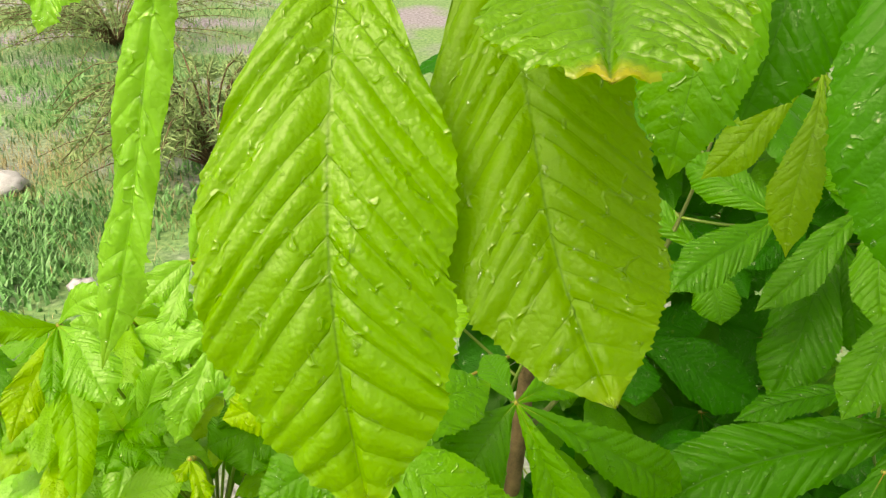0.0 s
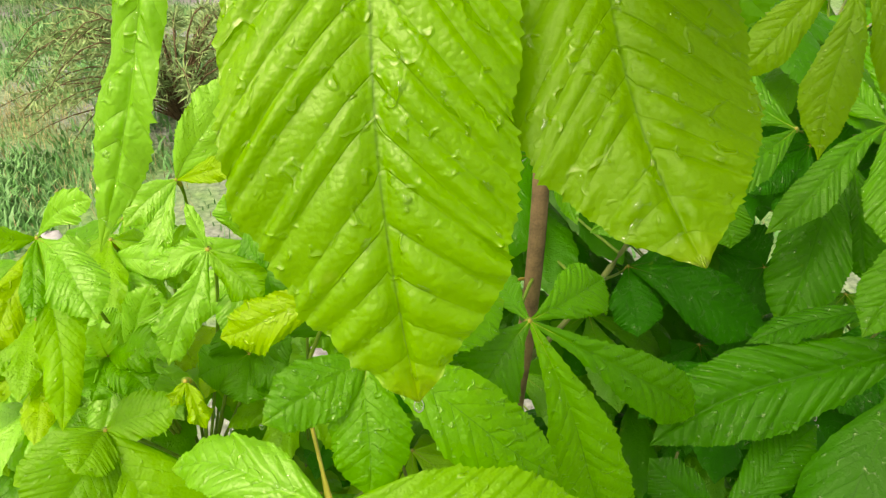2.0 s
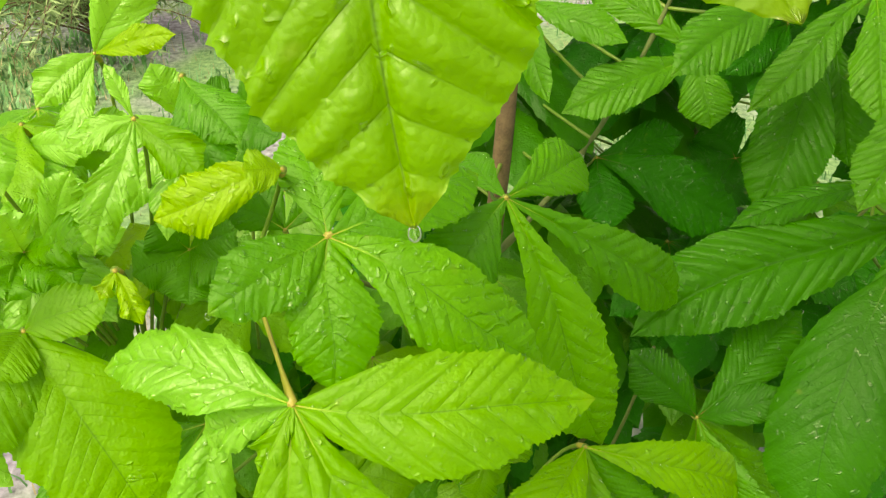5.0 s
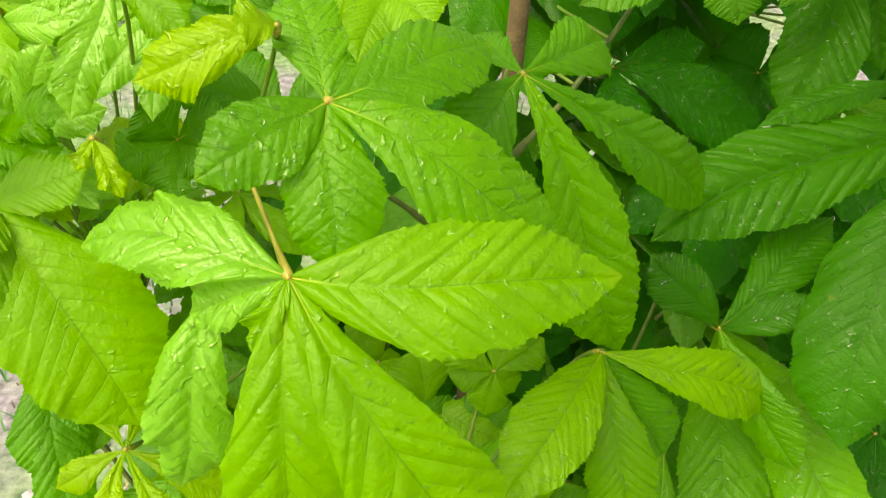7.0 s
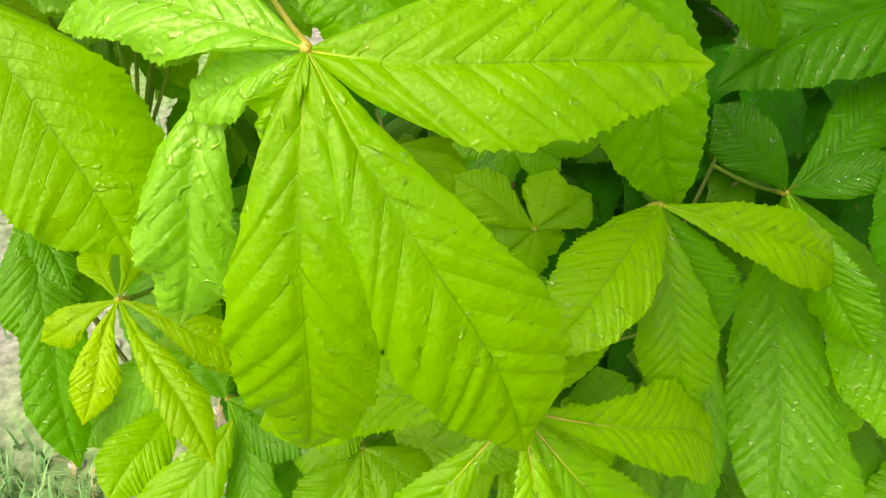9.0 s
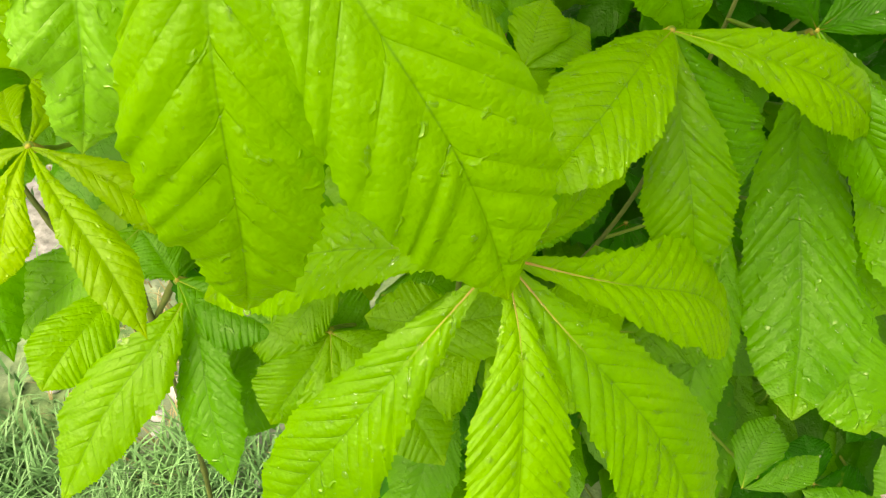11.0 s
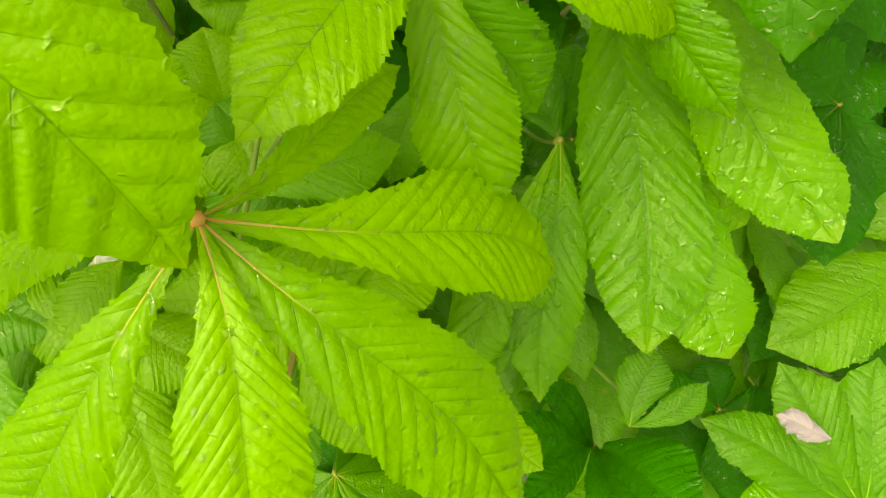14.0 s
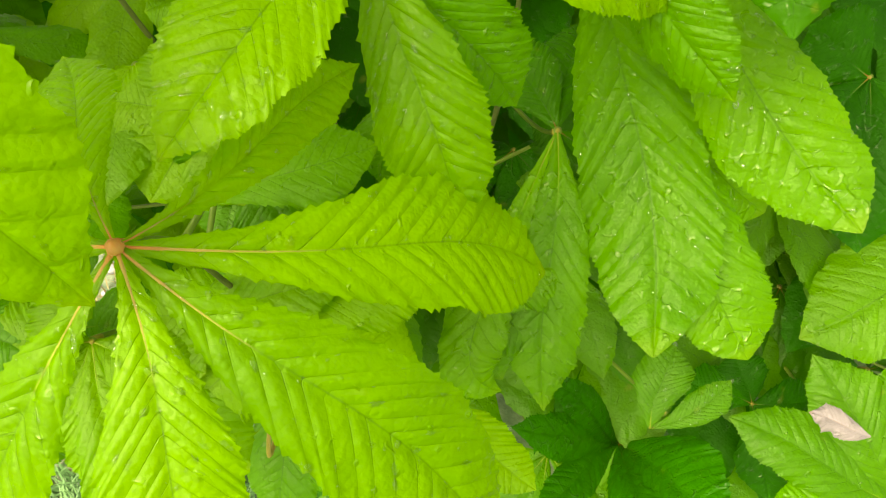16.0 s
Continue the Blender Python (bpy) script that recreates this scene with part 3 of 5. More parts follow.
leaf_on(sapling, (-0.082, 0.384, 1.103), 1, "large light green chestnut leaf with a curled crinkled leaflet", [
    Blade((0.085, 0.380, 1.099), 0.068, (0.01, -0.62, 0.78), (-0.003, -0.011, 0.004), bright, fold=0.08, curl=0.00, shape=1.8),
    Blade((-0.196, 0.440, 1.084), 0.049, (-0.36, -0.46, 0.81), (-0.002, -0.002, 0.018), pale, fold=0.20, curl=0.38, shape=1.3),
    Blade((-0.154, 0.378, 0.955), 0.050, (0.01, -0.97, 0.26), (-0.001, -0.013, 0.004), pale, fold=0.20, curl=0.45, shape=1.0, base=(-0.125, 0.410, 1.074)),
    Blade((-0.096, 0.354, 0.882), 0.070, (0.03, -0.99, 0.13), (0.002, -0.042, 0.006), bright, fold=0.10, curl=0.12, shape=1.9),
    Blade((0.015, 0.318, 0.922), 0.076, (0.22, -0.87, 0.44), (0.007, -0.025, 0.012), bright, fold=0.08, curl=0.00, shape=0.25),
    Blade((-0.137, 0.404, 1.065), 0.034, (-0.59, -0.62, 0.51), (-0.003, -0.003, 0.002), pale, fold=0.30, curl=0.50, shape=0.7),
    Blade((-0.101, 0.364, 1.073), 0.022, (-0.10, -0.81, 0.57), (-0.000, -0.002, 0.002), bright, fold=0.40, curl=0.90, shape=0.7),
], via=(-0.108, 0.495, 1.079), relief=1.1, veins=11)
leaf_on(sapling, (-0.062, 0.476, 1.150), 1, "mid-green chestnut leaf with broad toothed leaflets beside the trunk", [
    Blade((-0.130, 0.435, 1.127), 0.047, (0.16, -0.67, 0.72), (0.001, -0.004, 0.004), fresh, fold=0.05, curl=0.00, shape=1.4),
    Blade((-0.061, 0.418, 1.077), 0.056, (0.02, -0.78, 0.62), (0.000, -0.005, 0.004), fresh, fold=0.05, curl=0.00, shape=1.0),
    Blade((0.071, 0.440, 1.071), 0.062, (0.15, -0.78, 0.61), (0.003, -0.015, 0.012), fresh, fold=0.05, curl=0.00, shape=0.7),
    Blade((-0.079, 0.553, 1.188), 0.044, (-0.04, -0.45, 0.89), (-0.000, -0.003, 0.005), fresh, fold=0.05, curl=0.00, shape=0.7),
    Blade((0.038, 0.535, 1.157), 0.060, (0.19, -0.43, 0.88), (0.002, -0.003, 0.007), fresh, fold=0.05, curl=0.00, shape=0.7),
], via=(0.075, 0.701, 1.076), relief=0.75, veins=10)
leaf_on(sapling, (0.059, 0.538, 1.136), 1, "green chestnut leaf with seven spread leaflets in front of the trunk", [
    Blade((0.221, 0.578, 1.004), 0.050, (0.48, -0.81, 0.34), (0.014, -0.024, 0.010), mid, fold=0.12, curl=0.00, shape=0.3),
    Blade((0.144, 0.495, 0.930), 0.066, (0.03, -0.98, 0.22), (0.001, -0.022, 0.005), fresh, fold=0.12, curl=0.00, shape=0.3),
    Blade((0.003, 0.494, 1.086), 0.063, (0.18, -0.82, 0.55), (-0.000, -0.005, 0.001), mid, fold=0.12, curl=0.00, shape=0.3),
    Blade((0.135, 0.622, 1.122), 0.050, (0.60, -0.43, 0.67), (0.007, -0.005, 0.008), mid, fold=0.12, curl=0.00, shape=0.3),
    Blade((0.036, 0.619, 1.127), 0.030, (-0.42, -0.02, 0.91), (-0.002, -0.000, 0.005), mid, fold=0.12, curl=0.00, shape=0.3),
], relief=1.2, veins=13)
leaf_on(sapling, (0.439, 0.596, 1.074), 1, "dark green shaded ribbed chestnut leaf with long leaflets", [
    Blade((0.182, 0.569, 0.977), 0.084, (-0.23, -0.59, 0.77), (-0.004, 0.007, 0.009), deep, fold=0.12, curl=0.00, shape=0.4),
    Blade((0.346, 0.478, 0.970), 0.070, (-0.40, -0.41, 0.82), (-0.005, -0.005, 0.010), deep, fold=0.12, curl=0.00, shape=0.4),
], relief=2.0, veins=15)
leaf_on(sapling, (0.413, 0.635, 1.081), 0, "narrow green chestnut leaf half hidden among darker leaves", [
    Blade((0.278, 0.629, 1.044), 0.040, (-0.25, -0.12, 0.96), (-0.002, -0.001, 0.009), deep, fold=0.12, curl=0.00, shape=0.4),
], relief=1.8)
leaf_on(sapling, (0.421, 0.629, 1.185), 1, "green chestnut leaf with drooping ribbed leaflets", [
    Blade((0.340, 0.561, 1.100), 0.050, (-0.37, -0.52, 0.77), (-0.004, -0.005, 0.007), mid, fold=0.12, curl=0.00, shape=0.4),
    Blade((0.394, 0.545, 1.086), 0.050, (-0.49, -0.59, 0.64), (-0.005, -0.006, 0.006), mid, fold=0.12, curl=0.00, shape=0.4),
], relief=1.8)
leaf_on(sapling, (0.238, 0.529, 0.918), 3, "dew-covered chestnut leaf with long hanging leaflets", [
    # the three upper leaflets have their shade painted in as deep green
    Blade((0.178, 0.555, 0.975), 0.045, (0.09, -0.87, 0.49), (0.001, -0.005, 0.003), deep, fold=0.12, curl=0.00, shape=0.5),
    Blade((0.343, 0.588, 0.981), 0.050, (-0.24, -0.48, 0.84), (-0.002, -0.005, 0.008), deep, fold=0.12, curl=0.00, shape=0.5),
    Blade((0.306, 0.510, 0.954), 0.034, (-0.52, -0.49, 0.70), (-0.003, -0.003, 0.004), deep, fold=0.12, curl=0.00, shape=0.5),
    Blade((0.244, 0.394, 0.698), 0.085, (-0.28, -0.82, 0.50), (0.022, 0.038, -0.025), fresh, fold=0.06, curl=0.10, shape=-0.65),
    Blade((0.365, 0.411, 0.754), 0.072, (-0.16, -0.85, 0.50), (0.013, 0.024, -0.010), fresh, fold=0.08, curl=0.00, shape=-0.6),
    Blade((0.291, 0.445, 0.837), 0.050, (-0.69, -0.68, 0.25), (-0.006, -0.006, 0.002), fresh, fold=0.12, curl=0.00, shape=0.5),
], relief=1.15, veins=17)
leaf_on(sapling, (0.280, 0.533, 0.768), 0, "light green chestnut leaf behind a longer wet leaflet", [
    Blade((0.306, 0.393, 0.675), 0.064, (-0.28, -0.56, 0.78), (-0.003, -0.007, 0.009), fresh, fold=0.12, curl=0.00, shape=-0.8),
    Blade((0.341, 0.467, 0.720), 0.050, (-0.18, -0.69, 0.70), (-0.001, -0.005, 0.005), fresh, fold=0.12, curl=0.00, shape=-0.8),
], veins=17)
leaf_on(sapling, (0.123, 0.476, 0.950), 3, "rain-beaded chestnut leaf with three drooping leaflets", [
    Blade((0.034, 0.372, 0.929), 0.056, (0.19, -0.35, 0.92), (0.003, -0.006, 0.015), bright, fold=0.12, curl=0.00, shape=0.6),
    Blade((0.141, 0.403, 0.835), 0.052, (-0.22, -0.84, 0.49), (-0.002, -0.007, 0.008), bright, fold=0.12, curl=0.00, shape=-0.5),
    Blade((0.275, 0.488, 0.871), 0.050, (0.40, -0.61, 0.68), (0.010, -0.015, 0.016), bright, fold=0.12, curl=0.00, shape=0.6),
    Blade((0.181, 0.458, 0.851), 0.055, (0.06, -0.97, 0.22), (0.000, -0.008, 0.002), mid, fold=0.12, curl=0.00, shape=0.6),
], relief=1.15, veins=15)
leaf_on(sapling, (0.051, 0.496, 0.916), 0, "small young chestnut leaf deep between large ones", [
    Blade((-0.001, 0.528, 0.937), 0.036, (-0.09, -0.65, 0.76), (-0.000, -0.003, 0.003), bright, fold=0.12, curl=0.00, shape=0.4),
    Blade((0.090, 0.512, 0.932), 0.034, (-0.09, -0.58, 0.81), (-0.000, -0.002, 0.003), bright, fold=0.12, curl=0.00, shape=0.4),
    Blade((0.067, 0.525, 0.943), 0.036, (-0.17, -0.62, 0.76), (-0.001, -0.002, 0.002), bright, fold=0.12, curl=0.00, shape=0.4),
    Blade((0.016, 0.503, 0.911), 0.032, (-0.23, -0.59, 0.77), (-0.001, -0.001, 0.002), bright, fold=0.12, curl=0.00, shape=0.4),
    Blade((0.043, 0.479, 0.887), 0.030, (-0.24, -0.81, 0.54), (-0.001, -0.002, 0.001), bright, fold=0.12, curl=0.00, shape=0.4),
    Blade((0.066, 0.488, 0.901), 0.028, (0.11, -0.82, 0.56), (0.000, -0.001, 0.001), bright, fold=0.12, curl=0.00, shape=0.4),
])
leaf_on(sapling, (0.047, 0.602, 0.920), 0, "small green chestnut leaf in the shade of larger ones", [
    Blade((0.119, 0.594, 0.920), 0.032, (-0.08, -0.70, 0.71), (-0.000, -0.004, 0.004), fresh, fold=0.12, curl=0.00, shape=0.4),
    Blade((0.005, 0.600, 0.913), 0.030, (-0.10, -0.69, 0.71), (-0.000, -0.002, 0.002), fresh, fold=0.12, curl=0.00, shape=0.4),
    Blade((0.056, 0.616, 0.938), 0.028, (-0.15, -0.72, 0.68), (-0.000, -0.001, 0.001), fresh, fold=0.12, curl=0.00, shape=0.4),
    Blade((0.087, 0.581, 0.902), 0.032, (-0.07, -0.73, 0.68), (-0.000, -0.003, 0.002), fresh, fold=0.12, curl=0.00, shape=0.4),
    Blade((0.020, 0.619, 0.936), 0.022, (-0.08, -0.74, 0.67), (-0.000, -0.002, 0.002), fresh, fold=0.12, curl=0.00, shape=0.4),
    Blade((0.046, 0.582, 0.897), 0.020, (-0.14, -0.74, 0.66), (-0.000, -0.002, 0.001), fresh, fold=0.12, curl=0.00, shape=0.4),
])
leaf_on(sapling, (-0.209, 0.451, 0.904), 0, "small yellow-green young chestnut leaf with folded leaflets", [
    Blade((-0.258, 0.442, 0.879), 0.024, (-0.22, -0.71, 0.67), (-0.001, -0.004, 0.004), young, fold=0.25, curl=0.00, shape=0.0),
    Blade((-0.227, 0.394, 0.858), 0.028, (0.19, -0.65, 0.74), (0.001, -0.005, 0.006), young, fold=0.30, curl=0.00, shape=0.0),
    Blade((-0.148, 0.365, 0.851), 0.028, (0.14, -0.44, 0.89), (0.002, -0.005, 0.011), young, fold=0.30, curl=0.00, shape=0.0),
    Blade((-0.130, 0.435, 0.858), 0.030, (0.32, -0.57, 0.75), (0.003, -0.005, 0.007), young, fold=0.20, curl=0.00, shape=0.0),
    Blade((-0.243, 0.518, 0.893), 0.026, (-0.36, 0.08, 0.93), (-0.003, 0.001, 0.007), young, fold=0.20, curl=0.00, shape=0.0),
    Blade((-0.205, 0.531, 0.896), 0.032, (0.32, 0.08, 0.95), (0.003, 0.001, 0.008), young, fold=0.20, curl=0.00, shape=0.0),
])
leaf_on(side_shoot, (-0.250, 0.473, 1.090), 0, "large bright green chestnut leaf with one broad smooth leaflet", [
    Blade((-0.179, 0.410, 0.974), 0.088, (0.37, -0.71, 0.60), (0.004, -0.008, 0.007), bright, fold=0.10, curl=0.00, shape=1.0),
    Blade((-0.197, 0.481, 1.109), 0.036, (-0.15, -0.70, 0.70), (-0.001, -0.003, 0.003), bright, fold=0.12, curl=0.00, shape=1.0),
    Blade((-0.260, 0.437, 1.084), 0.040, (0.39, -0.27, 0.88), (0.001, -0.001, 0.002), bright, fold=0.12, curl=0.00, shape=1.0),
    Blade((-0.307, 0.442, 1.069), 0.035, (0.10, -0.67, 0.74), (0.000, -0.003, 0.004), bright, fold=0.12, curl=0.00, shape=1.0),
    Blade((-0.279, 0.405, 1.047), 0.060, (0.33, -0.60, 0.73), (0.002, -0.004, 0.004), bright, fold=0.12, curl=0.00, shape=1.0),
], relief=0.7, veins=12)
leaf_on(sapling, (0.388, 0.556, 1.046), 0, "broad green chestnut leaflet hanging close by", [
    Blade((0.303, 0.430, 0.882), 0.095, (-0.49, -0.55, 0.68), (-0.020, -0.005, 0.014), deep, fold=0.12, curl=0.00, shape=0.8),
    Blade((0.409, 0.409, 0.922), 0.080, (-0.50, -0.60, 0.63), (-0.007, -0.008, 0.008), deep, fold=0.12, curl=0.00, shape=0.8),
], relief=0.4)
leaf_on(sapling, (0.017, 0.347, 0.917), 2, "bright green chestnut leaf with reddish centre and spread leaflets, wet", [
    Blade((0.183, 0.411, 0.776), 0.064, (0.67, -0.47, 0.57), (0.016, -0.007, 0.016), bright, fold=0.08, curl=0.00, shape=-0.3),
    Blade((0.129, 0.275, 0.759), 0.063, (0.39, -0.69, 0.60), (0.004, -0.002, 0.020), bright, fold=0.10, curl=0.00, shape=0.0),
    Blade((0.017, 0.249, 0.813), 0.050, (0.19, -0.70, 0.69), (0.005, -0.006, 0.012), bright, fold=0.12, curl=0.00, shape=0.0),
    Blade((-0.098, 0.299, 0.780), 0.052, (-0.37, -0.74, 0.57), (-0.005, -0.010, 0.007), bright, fold=0.12, curl=0.00, shape=0.0),
    Blade((-0.130, 0.411, 0.828), 0.050, (-0.59, -0.41, 0.70), (0.000, 0.003, 0.018), bright, fold=0.10, curl=0.00, shape=-0.5),
    Blade((0.109, 0.456, 0.894), 0.032, (0.70, -0.48, 0.53), (0.005, -0.003, 0.004), bright, fold=0.12, curl=0.00, shape=0.0),
    Blade((-0.015, 0.468, 0.917), 0.036, (0.04, 0.01, 1.00), (0.000, -0.000, 0.009), bright, fold=0.12, curl=0.00, shape=0.0),
], red=True, relief=1.15, veins=19)
leaf_on(sapling, (0.224, 0.531, 0.764), 0, "shaded green chestnut leaf with a reddish centre", [
    Blade((0.180, 0.402, 0.650), 0.056, (-0.21, -0.60, 0.77), (-0.003, -0.007, 0.010), fresh, fold=0.12, curl=0.00, shape=0.4),
    Blade((0.156, 0.412, 0.668), 0.042, (-0.17, -0.54, 0.82), (-0.041, -0.028, -0.014), fresh, fold=0.12, curl=0.00, shape=0.4),
    # shade on these three leaflets comes from the deep green colour
    Blade((0.263, 0.622, 0.776), 0.050, (-0.01, -0.13, 0.99), (-0.000, -0.001, 0.007), deep, fold=0.12, curl=0.00, shape=0.4),
    Blade((0.207, 0.610, 0.784), 0.050, (-0.28, -0.30, 0.91), (-0.002, -0.002, 0.005), deep, fold=0.12, curl=0.00, shape=0.4),
    Blade((0.307, 0.521, 0.694), 0.050, (0.33, -0.79, 0.51), (0.002, -0.006, 0.004), deep, fold=0.12, curl=0.00, shape=0.4),
])
leaf_on(sapling, (0.604, 0.525, 0.557), 0, "light green chestnut leaf reaching out from the shade", [
    Blade((0.427, 0.493, 0.515), 0.098, (-0.16, -0.33, 0.93), (-0.002, -0.004, 0.012), fresh, fold=0.12, curl=0.00, shape=0.4),
    Blade((0.531, 0.646, 0.598), 0.080, (-0.41, -0.51, 0.76), (-0.004, -0.005, 0.008), fresh, fold=0.12, curl=0.00, shape=0.4),
], veins=16)
leaf_on(sapling, (0.275, 0.486, 0.409), 1, "dark green shaded chestnut leaf low on the tree", [
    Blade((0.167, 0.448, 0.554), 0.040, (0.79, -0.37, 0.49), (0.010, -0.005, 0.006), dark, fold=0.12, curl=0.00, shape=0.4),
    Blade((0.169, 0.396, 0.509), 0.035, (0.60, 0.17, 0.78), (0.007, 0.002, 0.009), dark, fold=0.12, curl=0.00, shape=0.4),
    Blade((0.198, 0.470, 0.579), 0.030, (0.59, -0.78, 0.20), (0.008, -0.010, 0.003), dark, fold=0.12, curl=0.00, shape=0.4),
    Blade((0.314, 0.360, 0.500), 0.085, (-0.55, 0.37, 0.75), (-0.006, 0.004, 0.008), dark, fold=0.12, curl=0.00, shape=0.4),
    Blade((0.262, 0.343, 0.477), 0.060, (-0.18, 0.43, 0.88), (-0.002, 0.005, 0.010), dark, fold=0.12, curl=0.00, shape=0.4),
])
leaf_on(sapling, (0.286, 0.440, 0.540), 1, "dark glossy chestnut leaf with a water drop", [
    Blade((0.305, 0.477, 0.574), 0.044, (-0.20, -0.62, 0.76), (-0.003, -0.002, 0.003), mid, fold=0.12, curl=0.00, shape=0.4, base=(0.273, 0.433, 0.533)),
    Blade((0.341, 0.447, 0.555), 0.027, (-0.20, -0.36, 0.91), (0.002, -0.006, 0.000), mid, fold=0.12, curl=0.00, shape=0.4, base=(0.275, 0.433, 0.533)),
])
leaf_on(sapling, (0.483, 0.366, 0.425), 0, "green chestnut leaf near the ground with pale veins", [
    Blade((0.401, 0.425, 0.519), 0.028, (0.01, -0.52, 0.86), (0.000, -0.002, 0.003), withered, fold=0.35, curl=0.95, shape=0.4, base=(0.444, 0.401, 0.504)),
    Blade((0.431, 0.477, 0.514), 0.065, (-0.23, -0.67, 0.70), (-0.002, -0.007, 0.007), mid, fold=0.12, curl=0.00, shape=0.4),
    Blade((0.354, 0.454, 0.482), 0.060, (-0.00, -0.55, 0.84), (-0.000, -0.006, 0.010), mid, fold=0.12, curl=0.00, shape=0.4),
    Blade((0.369, 0.392, 0.430), 0.060, (-0.03, -0.32, 0.95), (-0.000, -0.003, 0.008), mid, fold=0.12, curl=0.00, shape=0.4),
    Blade((0.519, 0.462, 0.515), 0.070, (-0.49, -0.49, 0.72), (-0.005, -0.005, 0.007), mid, fold=0.12, curl=0.00, shape=0.4),
    Blade((0.575, 0.374, 0.447), 0.060, (-0.21, -0.21, 0.96), (-0.001, -0.001, 0.006), mid, fold=0.12, curl=0.00, shape=0.4),
])
leaf_on(sapling, (0.458, 0.798, 1.196), 1, "shiny green chestnut leaf in the upper crown", [
    Blade((0.323, 0.732, 1.104), 0.044, (-0.23, -0.61, 0.76), (-0.003, -0.008, 0.009), mid, fold=0.12, curl=0.00, shape=0.4),
    Blade((0.437, 0.694, 1.103), 0.055, (-0.45, -0.54, 0.71), (-0.004, -0.005, 0.007), mid, fold=0.12, curl=0.00, shape=0.4),
    Blade((0.480, 0.890, 1.270), 0.040, (-0.43, -0.50, 0.75), (-0.004, -0.004, 0.006), mid, fold=0.12, curl=0.00, shape=0.4),
    Blade((0.499, 0.707, 1.136), 0.050, (-0.50, -0.62, 0.60), (-0.004, -0.005, 0.005), mid, fold=0.12, curl=0.00, shape=0.4),
    Blade((0.420, 0.865, 1.219), 0.040, (-0.57, -0.54, 0.62), (-0.003, -0.003, 0.004), mid, fold=0.12, curl=0.00, shape=0.4),
], relief=1.7, veins=15)
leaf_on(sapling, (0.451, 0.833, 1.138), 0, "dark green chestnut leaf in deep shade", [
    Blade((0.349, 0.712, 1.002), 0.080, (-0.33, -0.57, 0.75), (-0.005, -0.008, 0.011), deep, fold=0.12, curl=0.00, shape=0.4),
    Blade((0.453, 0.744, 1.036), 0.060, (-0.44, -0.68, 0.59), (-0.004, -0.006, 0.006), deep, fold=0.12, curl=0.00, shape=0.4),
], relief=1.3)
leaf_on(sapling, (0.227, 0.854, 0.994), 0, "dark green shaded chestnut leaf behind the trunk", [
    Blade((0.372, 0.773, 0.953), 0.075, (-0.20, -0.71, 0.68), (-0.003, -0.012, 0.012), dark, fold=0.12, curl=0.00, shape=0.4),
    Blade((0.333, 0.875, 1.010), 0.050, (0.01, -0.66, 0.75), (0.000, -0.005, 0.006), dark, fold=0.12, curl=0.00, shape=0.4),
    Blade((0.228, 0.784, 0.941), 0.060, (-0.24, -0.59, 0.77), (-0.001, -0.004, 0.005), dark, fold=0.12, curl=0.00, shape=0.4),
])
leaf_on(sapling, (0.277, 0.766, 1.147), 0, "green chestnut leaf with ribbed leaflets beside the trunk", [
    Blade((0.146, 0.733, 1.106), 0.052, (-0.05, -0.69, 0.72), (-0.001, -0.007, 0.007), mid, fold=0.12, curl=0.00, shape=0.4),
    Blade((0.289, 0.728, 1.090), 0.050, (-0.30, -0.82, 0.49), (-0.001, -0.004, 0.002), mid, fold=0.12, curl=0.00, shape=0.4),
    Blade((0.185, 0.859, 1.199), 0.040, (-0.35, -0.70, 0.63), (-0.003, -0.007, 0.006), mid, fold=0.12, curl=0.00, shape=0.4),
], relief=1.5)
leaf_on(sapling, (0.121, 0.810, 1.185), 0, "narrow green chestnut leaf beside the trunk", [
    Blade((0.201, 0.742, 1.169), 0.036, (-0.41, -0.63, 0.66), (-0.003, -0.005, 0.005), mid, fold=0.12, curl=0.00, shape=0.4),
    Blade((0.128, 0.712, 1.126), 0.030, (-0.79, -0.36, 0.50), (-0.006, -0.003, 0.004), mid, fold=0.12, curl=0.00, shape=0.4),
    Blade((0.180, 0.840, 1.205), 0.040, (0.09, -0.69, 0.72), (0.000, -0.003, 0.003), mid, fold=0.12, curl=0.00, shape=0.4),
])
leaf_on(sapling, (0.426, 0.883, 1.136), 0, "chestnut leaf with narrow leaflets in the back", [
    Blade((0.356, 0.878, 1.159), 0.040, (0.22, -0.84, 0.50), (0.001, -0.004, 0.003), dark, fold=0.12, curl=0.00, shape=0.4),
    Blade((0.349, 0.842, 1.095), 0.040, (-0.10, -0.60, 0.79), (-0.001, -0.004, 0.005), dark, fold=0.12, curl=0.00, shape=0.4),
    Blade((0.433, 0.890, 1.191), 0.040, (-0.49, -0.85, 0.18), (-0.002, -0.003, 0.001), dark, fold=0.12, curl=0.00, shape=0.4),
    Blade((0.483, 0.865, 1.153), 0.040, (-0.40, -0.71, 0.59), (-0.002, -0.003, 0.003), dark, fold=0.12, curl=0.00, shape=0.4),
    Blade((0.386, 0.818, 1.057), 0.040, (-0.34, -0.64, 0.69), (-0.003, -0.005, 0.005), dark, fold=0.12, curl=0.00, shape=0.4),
])
